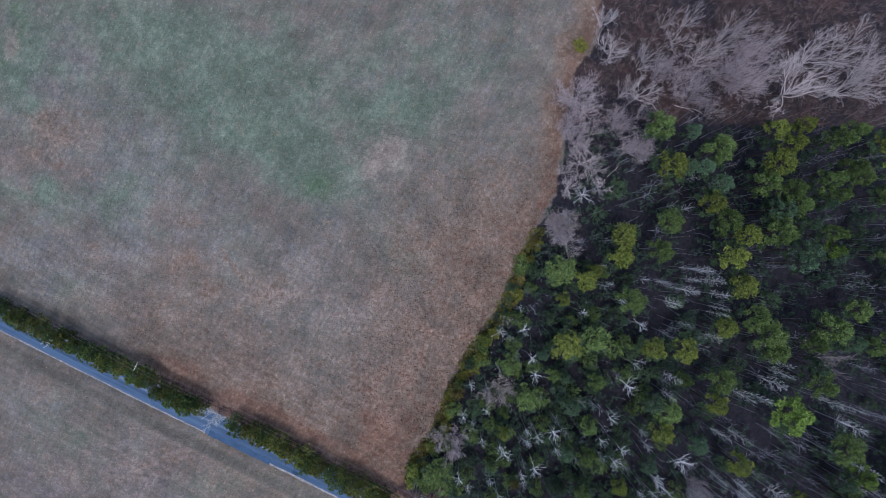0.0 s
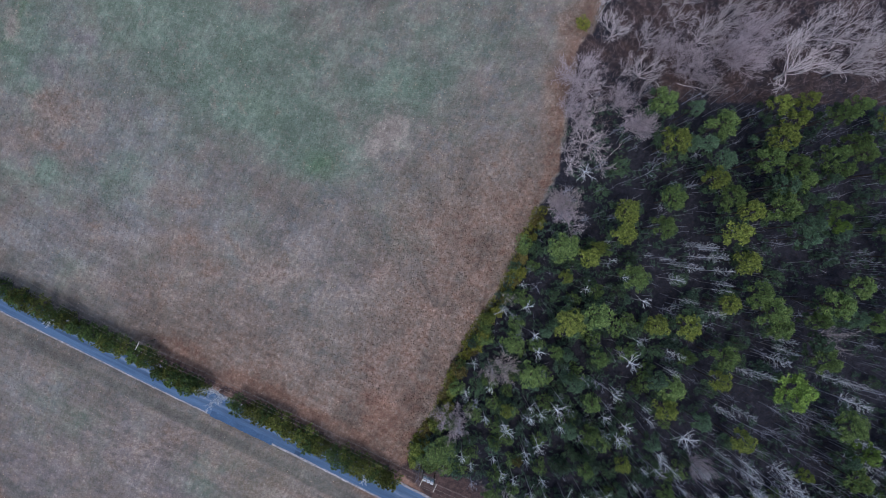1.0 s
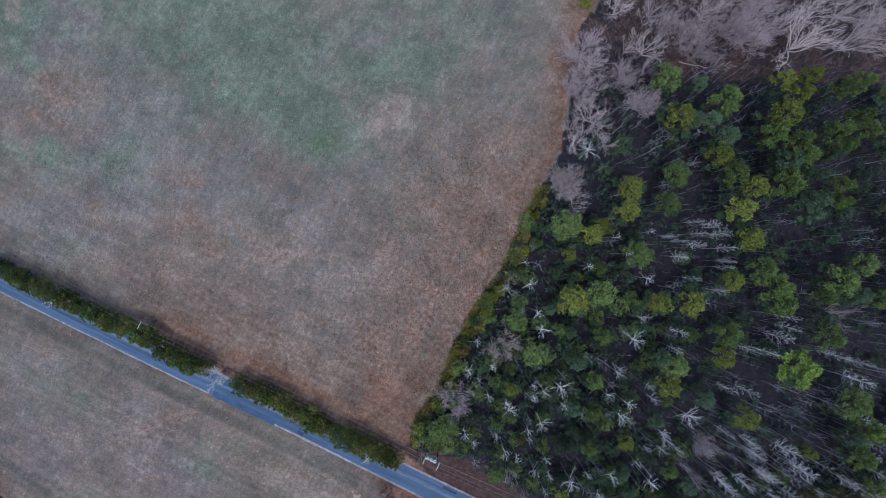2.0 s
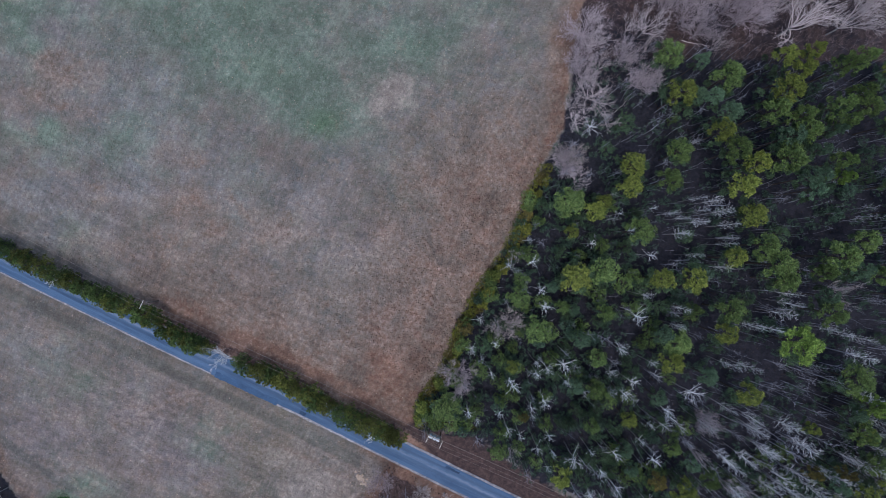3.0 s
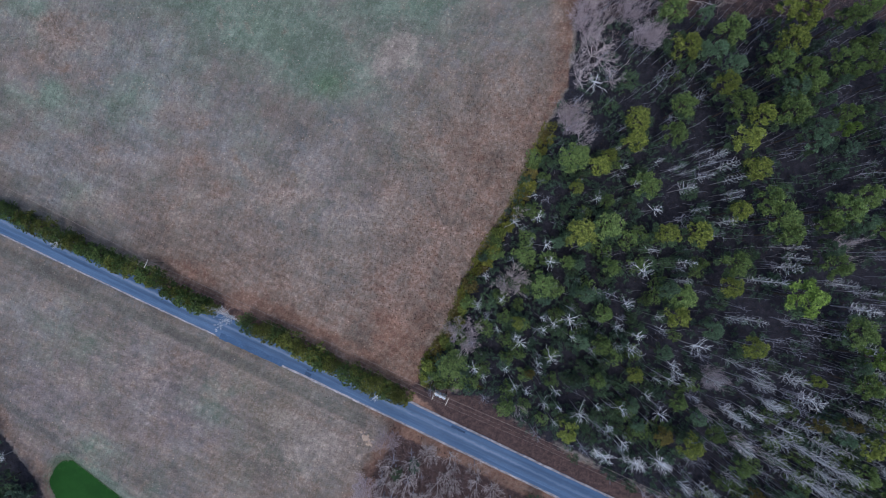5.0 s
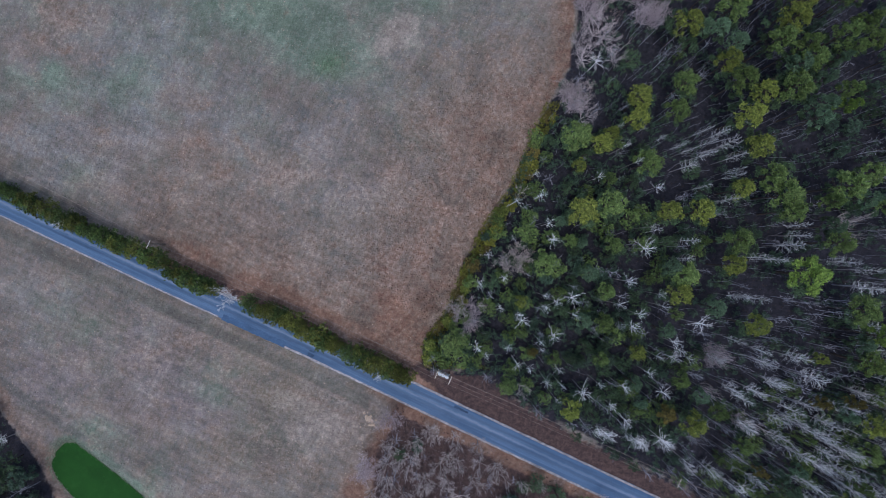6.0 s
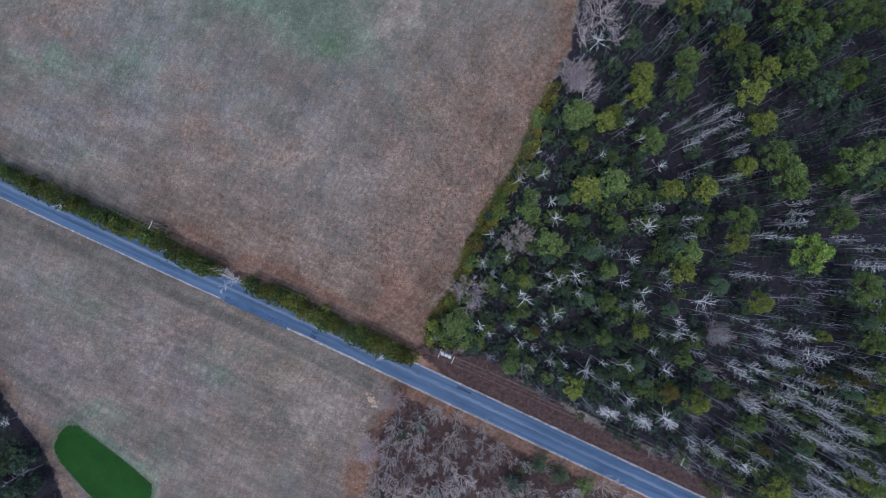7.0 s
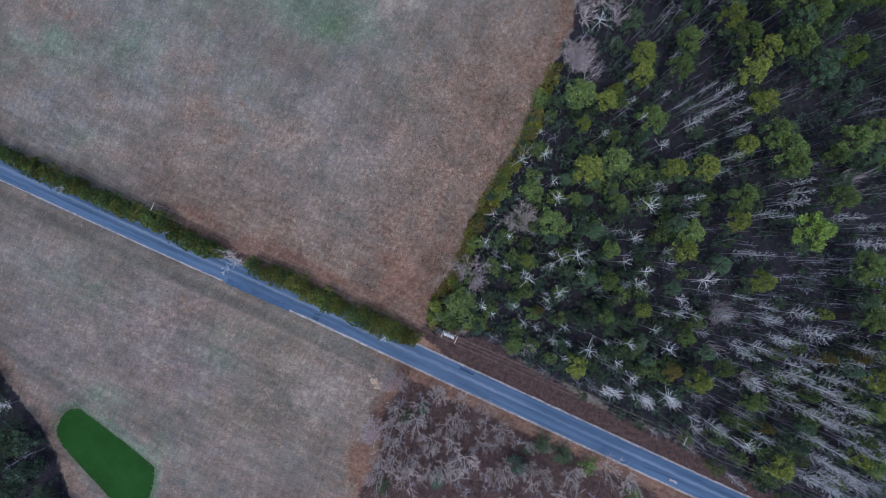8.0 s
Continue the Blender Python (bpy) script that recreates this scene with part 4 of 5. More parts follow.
pine(77.9, 41.2, 21.7, 3.8, 0); pine(75.4, 37.0, 20.9, 3.2, 1); pine(80.5, 35.3, 22.5, 2.8, 1); pine(81.6, 31.9, 22.7, 3.0, 1); pine(78.3, 30.5, 22.1, 3.0, 2); pine(77.9, 25.7, 22.0, 4.2, 1)
pine(83.9, 27.6, 22.2, 2.5, 2); pine(83.9, 21.9, 22.2, 3.1, 2); pine(83.7, 18.8, 21.7, 2.5, 2); pine(90.7, 25.3, 21.5, 2.3, 1); pine(90.2, 21.7, 21.4, 2.2, 3); pine(90.0, 46.4, 22.1, 2.5, 1)
pine(94.4, 48.3, 22.0, 2.8, 1); pine(88.3, 37.4, 23.6, 2.7, 1); pine(94.0, 40.3, 22.3, 2.8, 1); pine(90.0, 34.0, 23.1, 2.3, 1); pine(87.6, 31.9, 22.6, 1.8, 2); pine(71.8, 13.4, 18.0, 3.5, 0)
pine(30.7, 16.5, 12.8, 4.0, 1); pine(36.0, 14.3, 14.8, 2.9, 0); pine(38.1, 16.6, 14.9, 2.0, 0); pine(31.4, 9.4, 11.5, 2.1, 0); pine(38.4, 6.1, 11.9, 1.9, 1); pine(32.1, -1.4, 13.0, 4.1, 0)
pine(38.5, 0.2, 13.4, 3.6, 1); pine(18.6, -6.1, 11.9, 3.0, 1); pine(22.8, -13.4, 14.0, 3.3, 1); pine(38.6, -9.4, 15.1, 2.2, 1); pine(28.8, -8.3, 12.9, 1.8, 1); pine(31.3, -8.9, 13.4, 1.7, 2)
pine(33.3, -16.1, 13.4, 2.4, 2); pine(26.3, -3.7, 12.5, 1.7, 2); pine(37.3, -20.6, 13.3, 2.3, 1); pine(32.2, -27.3, 12.7, 2.2, 2); pine(36.8, -27.9, 13.0, 2.5, 1); pine(46.3, 9.7, 16.7, 3.5, 1)
pine(51.8, -1.7, 15.2, 3.3, 0); pine(58.8, -1.7, 17.5, 3.4, 0); pine(68.4, 3.4, 16.3, 2.9, 0); pine(74.6, 6.5, 18.7, 3.1, 1); pine(77.4, 2.1, 19.3, 4.3, 1); pine(79.5, -1.7, 18.3, 3.2, 1)
pine(67.1, -8.6, 17.6, 3.5, 1); pine(66.4, -14.4, 16.6, 3.0, 0); pine(58.9, -8.7, 16.1, 1.8, 1); pine(55.7, -16.6, 14.8, 3.7, 1); pine(52.4, -14.6, 14.8, 2.7, 2); pine(83.8, -16.5, 17.8, 5.0, 3)
pine(87.2, 0.2, 20.7, 2.3, 1); pine(91.5, 3.9, 20.8, 4.3, 1); pine(95.8, 0.9, 20.2, 2.6, 2); pine(90.2, -9.2, 18.6, 3.5, 1); pine(89.0, -5.4, 18.5, 2.4, 2); pine(98.2, -25.5, 16.2, 4.1, 1)
pine(62.9, -24.3, 14.9, 2.7, 2); pine(99.2, -37.7, 16.8, 3.4, 1); pine(97.4, -33.2, 16.5, 2.4, 2); pine(54.1, -20.9, 16.0, 3.2, 0); pine(71.9, -28.6, 16.4, 3.3, 0); pine(44.9, -35.0, 12.5, 2.3, 0)
pine(57.7, -51.8, 15.1, 3.2, 0); pine(55.3, -41.7, 13.2, 2.2, 1); pine(51.8, -49.5, 13.5, 2.5, 4); pine(63.8, -49.1, 14.7, 2.3, 1); pine(28.4, -47.9, 15.5, 2.9, 0); pine(14.1, -42.7, 11.9, 2.5, 1)
pine(1.5, -33.1, 11.4, 3.8, 1); pine(59.5, -45.4, 14.1, 2.1, 2); pine(36.2, -36.5, 12.7, 2.1, 1); pine(44.2, -42.5, 12.6, 2.2, 2); pine(45.4, -47.0, 13.0, 1.9, 2); pine(99.3, -52.2, 17.6, 3.2, 0)
pine(92.9, -49.6, 17.5, 2.1, 2); pine(17.4, -23.0, 11.0, 2.0, 0); pine(20.1, -34.9, 11.2, 1.4, 4); pine(51.8, -29.8, 13.4, 2.2, 2); pine(76.2, -72.4, 15.8, 3.6, 0); pine(80.4, -67.3, 16.5, 2.2, 2)
pine(94.1, -70.1, 18.4, 2.4, 0); pine(95.1, -65.5, 18.8, 1.9, 1); pine(69.8, -57.3, 14.4, 2.2, 1); pine(73.4, -63.1, 15.0, 1.7, 4); pine(86.8, -36.4, 16.0, 1.8, 0); pine(86.9, -46.6, 16.8, 1.9, 4)
pine(94.3, -46.6, 17.5, 1.9, 4); pine(81.7, -62.7, 16.6, 1.9, 2)
# slender bare trees with pale bark
pale(46.3, -10.2, 13.6, 2.3); pale(48.8, 4.1, 13.7, 1.6); pale(66.0, 1.2, 15.3, 1.5); pale(56.7, 9.2, 15.0, 1.6); pale(60.9, 12.0, 15.1, 1.3); pale(64.2, 16.9, 15.6, 1.4)
pale(66.2, 14.3, 15.5, 1.5); pale(67.4, 11.1, 16.3, 1.2); pale(54.4, 13.9, 15.7, 0.8); pale(56.5, 12.8, 15.3, 0.7); pale(67.3, 8.1, 16.5, 0.7); pale(67.0, 6.6, 16.4, 0.8)
pale(59.5, 4.0, 15.9, 0.8); pale(48.4, 14.8, 16.2, 0.8); pale(60.1, 17.4, 15.9, 0.8); pale(61.3, 14.6, 15.3, 0.9); pale(82.6, -7.2, 15.7, 1.4); pale(81.0, -9.8, 15.6, 1.8)
pale(82.2, -4.9, 16.3, 1.2); pale(99.6, -19.9, 15.3, 2.3); pale(92.5, -13.5, 17.9, 1.6); pale(99.9, -15.9, 15.7, 1.3); pale(77.6, -13.2, 16.4, 1.2); pale(73.5, -12.5, 16.7, 1.3)
pale(43.4, 9.7, 15.8, 0.9); pale(41.1, 13.6, 15.1, 0.9); pale(35.5, 6.7, 12.2, 1.3); pale(39.4, 17.8, 15.3, 0.7); pale(42.3, -18.0, 13.9, 1.6); pale(56.2, -12.7, 15.0, 1.2)
pale(56.5, -8.5, 15.8, 1.2); pale(47.3, -5.2, 14.4, 1.1); pale(16.3, 1.1, 8.9, 1.8); pale(20.6, 7.4, 11.3, 1.1); pale(22.0, 2.2, 10.9, 1.5); pale(24.3, -8.3, 12.6, 1.7)
pale(9.3, -11.7, 9.3, 1.5); pale(13.4, -17.0, 11.4, 1.3); pale(7.5, -18.4, 11.1, 1.5); pale(23.7, -4.4, 12.3, 1.4); pale(12.1, -24.2, 11.8, 1.1); pale(17.3, -27.5, 11.8, 2.0)
pale(16.4, -25.9, 11.8, 1.2); pale(22.6, -21.4, 12.8, 1.0); pale(23.1, -24.0, 12.7, 1.3); pale(25.4, -22.7, 12.9, 1.6); pale(28.9, -22.0, 12.8, 2.1); pale(29.6, -26.0, 12.7, 1.2)
pale(6.8, -33.6, 11.7, 1.5); pale(8.8, -35.5, 11.8, 1.1); pale(14.0, -33.4, 12.1, 1.1); pale(21.7, -32.1, 11.9, 1.2); pale(21.9, -34.0, 12.1, 1.1); pale(25.0, -30.8, 11.7, 2.0)
pale(16.0, -37.3, 12.3, 1.6); pale(19.0, -38.6, 12.4, 1.2); pale(25.7, -38.5, 12.6, 1.3); pale(23.1, -41.4, 12.7, 1.6); pale(26.3, -42.2, 13.2, 0.9); pale(31.6, -43.6, 13.1, 2.6)
pale(25.2, -45.8, 14.2, 1.0); pale(35.6, -42.4, 12.8, 1.0); pale(40.0, -23.5, 13.2, 1.6); pale(45.3, -26.0, 13.0, 1.6); pale(43.4, -28.6, 12.9, 1.6); pale(49.3, -21.1, 14.4, 1.0)
pale(50.4, -23.8, 14.1, 1.3); pale(58.7, -28.2, 14.0, 2.5); pale(53.2, -32.5, 13.3, 1.6); pale(54.4, -34.4, 13.5, 1.2); pale(52.3, -36.0, 13.7, 1.6); pale(49.2, -35.7, 13.3, 1.0)
pale(47.4, -39.8, 12.9, 1.4); pale(41.1, -43.1, 12.1, 1.6); pale(50.7, -44.4, 13.1, 2.0); pale(38.2, -47.3, 12.8, 1.2); pale(41.4, -50.8, 13.2, 1.7); pale(36.7, -53.9, 13.6, 2.0)
pale(43.2, -55.2, 13.7, 2.1); pale(49.6, -55.1, 14.1, 2.5); pale(67.9, -32.0, 15.5, 1.2); pale(58.4, -40.3, 13.5, 0.9); pale(67.4, -43.7, 15.3, 1.8); pale(72.9, -44.2, 14.9, 1.8)
pale(77.6, -42.4, 14.8, 1.8); pale(75.6, -37.6, 14.2, 1.8); pale(74.4, -34.6, 14.6, 1.2); pale(72.5, -22.2, 16.2, 1.5); pale(78.3, -51.2, 14.8, 2.0); pale(78.3, -55.5, 14.9, 2.0)
pale(68.1, -21.8, 16.0, 1.2); pale(63.2, -36.2, 14.4, 1.9); pale(82.6, -36.6, 15.5, 2.3); pale(86.6, -41.5, 16.2, 2.4); pale(69.4, -46.0, 15.2, 1.6)
pale(78.9, -42.9, 14.9, 1.6); pale(81.2, -48.7, 15.4, 1.7); pale(84.6, -47.7, 16.2, 1.8); pale(81.8, -51.3, 15.6, 1.6)
pale(71.3, -52.8, 14.2, 2.3); pale(89.2, -52.0, 17.2, 2.0); pale(86.1, -53.9, 16.8, 1.5); pale(93.0, -48.1, 17.5, 1.7); pale(61.5, -62.8, 14.9, 1.9); pale(68.1, -67.5, 15.1, 1.6)
pale(72.7, -65.6, 15.2, 1.2); pale(81.9, -58.9, 16.3, 1.9); pale(85.9, -60.7, 18.0, 1.8); pale(92.4, -63.1, 18.9, 2.2); pale(92.1, -57.8, 18.5, 1.8); pale(83.7, -65.0, 17.4, 1.7)
pale(88.3, -68.0, 18.3, 1.7); pale(93.9, -67.8, 18.7, 1.7); pale(91.3, -74.1, 17.8, 1.7); pale(95.9, -76.2, 17.8, 1.6); pale(84.0, -75.0, 16.9, 1.7); pale(87.8, -77.5, 17.2, 1.6)
pale(66.6, -75.9, 15.2, 1.2); pale(55.1, -60.2, 14.5, 1.3); pale(56.3, -36.2, 13.6, 1.3)
pale(67.6, -59.8, 14.7, 1.2); pale(35.6, 34.6, 8.4, 2.4); pale(41.5, 76.2, 11.7, 1.7)
# broad bare trees along the field and in the thicket
brown(95.8, -5.0, 18.9, 3.3); brown(71.4, -52.7, 14.2, 2.9); dome(16.0, -13.0, 11.4, 4.3); fuzz(3.8, -25.4, 11.0, 4.7); brown(18.2, 4.2, 9.5, 1.6); brown(17.9, -44.4, 12.6, 1.7)
fuzz(63.8, -35.5, 14.5, 3.0); brown(62.5, -44.6, 14.6, 1.7); brown(33.0, 22.1, 13.8, 3.1); fuzz(30.8, 24.9, 9.7, 3.0); fuzz(35.5, 58.9, 10.5, 5.8); fuzz(33.6, 51.9, 9.3, 4.0)
brown(36.7, 43.0, 10.2, 5.3); brown(33.2, 36.6, 8.3, 3.2); dome(31.3, 28.0, 7.2, 4.3); fuzz(44.2, 52.3, 13.5, 3.4); brown(42.2, 71.0, 11.9, 3.9); brown(40.9, 76.9, 11.6, 2.9)
brown(49.8, 59.1, 14.8, 4.4); brown(52.0, 68.4, 13.7, 3.6); brown(50.6, 54.5, 12.9, 2.1); fuzz(48.6, 45.8, 13.9, 3.9); brown(59.0, 72.9, 14.2, 4.1); fuzz(59.8, 62.4, 13.6, 4.7)
brown(64.3, 67.8, 15.9, 4.1); brown(61.5, 77.2, 14.2, 3.1); fuzz(63.1, 58.8, 14.1, 3.9); brown(56.2, 77.3, 12.8, 2.6); brown(38.8, 50.2, 10.9, 3.2); brown(41.2, 36.4, 10.2, 2.4)
fuzz(73.9, 61.8, 17.2, 5.5); fuzz(75.3, 68.3, 16.8, 4.6); giant(86.0, 60.0, 17.5, 9.0); brown(90.5, 67.9, 18.5, 6.5); giant(98.5, 60.5, 19.2, 7.0); brown(98.8, 68.7, 18.5, 6.0)
brown(83.0, 65.0, 17.6, 4.5); fuzz(68.8, 64.0, 15.5, 4.6); brown(69.8, 72.1, 15.1, 4.1); brown(67.4, 55.2, 14.8, 2.3); brown(103.8, 63.7, 18.8, 6.0)
brown(80.8, 72.0, 15.9, 3.8); brown(73.9, 75.1, 14.2, 3.4); brown(38.4, 41.7, 10.3, 4.0); brown(44.5, 51.6, 13.5, 3.1); brown(43.1, 69.2, 13.0, 3.4); brown(50.8, 66.5, 13.7, 2.8)
brown(65.9, 69.1, 15.9, 3.3); brown(37.2, 55.5, 10.7, 4.0); fuzz(35.0, 48.3, 10.3, 4.0)
brown(32.5, 40.6, 8.6, 3.0); fuzz(30.6, 26.5, 7.1, 3.3); fuzz(30.2, 27.6, 6.0, 2.4); fuzz(50.0, 46.0, 13.0, 3.1); brown(46.1, 59.7, 12.5, 2.6); fuzz(55.0, 64.9, 13.1, 3.4)
fuzz(-14.6, -52.6, 9.0, 3.2); dun(-4.8, -55.8, 9.1, 2.2); dun(1.2, -57.3, 10.1, 2.6); fuzz(-20.4, -64.0, 9.5, 3.8); dun(-15.6, -64.4, 10.5, 2.8); dun(-9.6, -62.5, 11.7, 3.2); dun(-6.0, -67.7, 11.9, 3.2)
dun(-2.2, -63.9, 10.6, 2.6); dun(2.1, -63.5, 10.4, 1.9); dun(7.8, -63.6, 10.4, 2.4); dun(11.7, -65.2, 11.4, 2.7); dun(2.9, -72.4, 12.8, 4.2); dun(-11.6, -71.6, 12.3, 2.9)
dun(-11.7, -76.6, 12.6, 3.2); dun(-3.7, -74.7, 11.2, 2.9); dun(12.2, -75.7, 11.8, 2.7); dun(21.5, -75.8, 11.7, 2.9); dun(29.4, -76.1, 11.8, 3.3); dun(37.7, -75.0, 11.0, 3.2)
dun(18.0, -68.6, 9.5, 1.3); dun(5.8, -68.2, 10.6, 2.4); dun(-8.3, -58.5, 9.4, 2.2); dun(-15.7, -68.0, 11.4, 2.4); dun(-0.9, -68.2, 10.8, 2.4); dun(7.3, -59.2, 9.1, 2.0)
dun(-15.8, -73.0, 10.6, 2.2); dun(-6.4, -76.0, 11.3, 2.7); dun(-19.9, -72.3, 10.8, 2.2); dun(-14.4, -60.4, 9.8, 2.2); dun(-19.8, -76.5, 12.0, 2.4); dun(8.3, -76.2, 10.8, 2.1)
dun(16.4, -74.9, 10.7, 1.9); dun(43.4, -77.9, 10.3, 2.4)


def scatter(corners, count, gap, seed, accept=None):
    """Random places inside a polygon, gap metres apart at least."""
    rng, got = random.Random(seed), []
    xs, ys = [c[0] for c in corners], [c[1] for c in corners]
    for _ in range(count * 40):
        x, y = rng.uniform(max(min(xs), -135), min(max(xs), 122)), rng.uniform(max(min(ys), -98), min(max(ys), 92))
        if polygon_distance(x, y, corners) > -0.8 or (accept and not accept(x, y, rng)):
            continue
        if all((x - a) ** 2 + (y - b) ** 2 > gap * gap for a, b in got):
            got.append((x, y))
            if len(got) >= count:
                break
    return got, rng


# small evergreens, thickest in the wood's south-western corner
def in_corner(x, y, rng):
    return y < 40 and rng.random() < (1.0 if x < 42 and y < 18 or y < -28 else 0.28)


spots, rng = scatter(WOOD, 105, 2.6, 21, in_corner)
for x, y in spots:
    HOLLIES.plant(x, y, rng.uniform(4.5, 8.5), rng.uniform(1.2, 2.2), rng.choice((0, 1, 3, 4, 6, 7, 2)))
spots, rng = scatter([(-5, -37), (5, -16), (17, 4), (26, 20), (42, 20), (60, -18), (64, -56), (40, -55), (18, -46)], 85, 3.2, 37)
for x, y in spots:
    HOLLIES.plant(x, y, rng.uniform(7.0, 9.5), rng.uniform(1.6, 2.6), rng.choice((2, 5, 8, 1, 4)))
spots, rng = scatter(WOOD, 48, 4.6, 25, lambda x, y, r: y < 50 and x > 30)
for x, y in spots:
    HOLLIES.plant(x, y, rng.uniform(5.0, 10.0), rng.uniform(1.5, 2.6), rng.choice((0, 1, 3, 4, 6, 7)))
spots, rng = scatter(WOOD, 225, 2.0, 22, lambda x, y, r: y < 55)
for x, y in spots:
    SAPLINGS.plant(x, y, rng.uniform(7.0, 12.0), rng.uniform(0.8, 1.5), rng.randrange(6))


# the wood goes on past the taller pines of the east side
spots, rng = scatter([(99, -92), (122, -104), (122, 52), (101, 50)], 46, 4.6, 29)
for x, y in spots:
    pine(round(x, 1), round(y, 1), rng.uniform(13.0, 18.0), rng.uniform(2.4, 3.6), rng.choice((0, 1, 1, 2, 3)))
spots, rng = scatter([(60, -74), (100, -93), (100, -40), (72, -48)], 26, 4.6, 30)
for x, y in spots:
    HOLLIES.plant(x, y, rng.uniform(7.0, 11.0), rng.uniform(1.8, 2.8), rng.choice((2, 5, 8)))


spots, rng = scatter([(82, -78), (112, -92), (116, -40), (92, -44)], 38, 2.8, 34)
for x, y in spots:
    PALES.plant(x, y, rng.uniform(11.0, 14.5), rng.uniform(1.5, 2.3), rng.randrange(4, 7))


for x, y in ((101.0, -34.5), (103.5, -38.0), (105.5, -42.5), (100.5, -29.0), (104.5, -31.0), (107.0, -36.5), (103.0, -46.5), (108.0, -47.0)):
    PALES.plant(x, y, rng.uniform(13.0, 16.0), rng.uniform(1.4, 2.0), rng.randrange(4, 7))
spots, rng = scatter([(58, -30), (100, -18), (112, -40), (112, -92), (82, -80), (58, -62)], 90, 3.0, 38)
for x, y in spots:
    SAPLINGS.plant(x, y, rng.uniform(9.0, 13.0), rng.uniform(1.0, 1.7), rng.randrange(6))


# small pale trees along the cleared strip
for x, y in [(37.3, -55.4), (40.1, -56.1), (43.3, -55.8), (46.2, -57.8), (47.9, -58.8), (52.5, -57.7), (54.7, -59.4), (59.8, -65.3), (65.0, -65.9), (66.6, -67.3), (72.0, -69.1), (74.6, -70.2)]:
    PALES.plant(x, y, rng.uniform(6.5, 8.0), rng.uniform(1.4, 2.0), rng.randrange(7), "low pale leafless tree beside the cleared strip")


def undergrowth():
    """Low leafy growth and thin poles that nobody could count, in two meshes."""
    spots, rng = scatter(WOOD, 1050, 1.5, 26, lambda x, y, r: y < 52)
    more, rng = scatter(SOUTH_WOOD, 60, 1.8, 28, lambda x, y, r: x < -97)
    thick, rng = scatter([(-5, -36), (12, -2), (26, 22), (46, 24), (50, -30), (52, -66), (16, -48)], 260, 1.5, 36, lambda x, y, r: polygon_distance(x, y, WOOD) < -1.5)
    leaves, stems = Shape(), Shape()
    for x, y in spots + more + thick:
        z = height(x, y)
        tall, wide = rng.uniform(1.2, 5.5), rng.uniform(0.7, 1.6)
        for _ in range(rng.randint(5, 9)):
            q = Vector((x + rng.uniform(-wide, wide), y + rng.uniform(-wide, wide), z + tall * rng.uniform(0.3, 1.0)))
            for _ in range(9):
                tuft(leaves, q + unit(rng) * rng.uniform(0.1, 0.55), rng.uniform(0.26, 0.42), 5, rng, -0.2, 0.4)
    spots, rng = scatter(WOOD, 1050, 1.3, 27, lambda x, y, r: y < 56 and (y > -2 or x > 55 or r.random() < 0.35))
    for x, y in spots:
        z, tall = height(x, y), rng.uniform(4.0, 11.0)
        lean = Vector((rng.uniform(-1.3, 1.3), rng.uniform(-1.3, 1.3), tall))
        foot = Vector((x, y, z - 0.2))
        stems.tube([foot, foot + lean * 0.5 + unit(rng) * 0.25, foot + lean], [0.045, 0.035, 0.010], 3)
        for _ in range(6):
            q = foot + lean * rng.uniform(0.5, 0.98)
            d = unit(rng, 0.1)
            stems.tube([q, q + d * rng.uniform(0.5, 1.2)], [0.016, 0.008], 3)
    tagged(new("undergrowth", leaves.mesh("undergrowth", HOLLY)), "dark low leafy growth under the trees", "undergrowth", kind="stuff")
    tagged(new("thin_poles", stems.mesh("thin_poles", SAPLING_BARK)), "crowd of thin grey leafless stems between the pines", "undergrowth", kind="stuff")


undergrowth()


def brushwood():
    """Fine leafless brush between the broad trees and all through the thicket."""
    north = [(43, 93), (41, 78), (35, 66), (33, 55), (32, 45), (32, 34), (40, 40), (50, 54), (122, 54), (122, 88), (60, 90)]
    one, rng = scatter(north, 470, 1.6, 61)
    two, rng = scatter(THICKET, 260, 1.6, 62, lambda x, y, r: y > -95)
    for spots, bark, words in ((one, PINK_BARK, "fine leafless pinkish brushwood between the broad bare trees"), (two, HAZE_BARK, "fine leafless brown brushwood on the floor of the thicket")):
        s = Shape()
        for x, y in spots:
            z = height(x, y)
            for _ in range(5):
                d = (unit(rng, 0.1) + Vector((0, 0, 0.35))).normalized()
                grow(s, Vector((x + rng.uniform(-0.8, 0.8), y + rng.uniform(-0.8, 0.8), z)), d, rng.uniform(1.2, 3.2), 0.022, rng, 0, [(4, 0.5, 0.7, 3, 2), (3, 0.55, 0.7, 3, 1), (0, 0, 0, 3, 1)], 0.008, 0.3)
        tagged(new("brushwood", s.mesh("brushwood", bark)), words, "brushwood", kind="stuff")


brushwood()


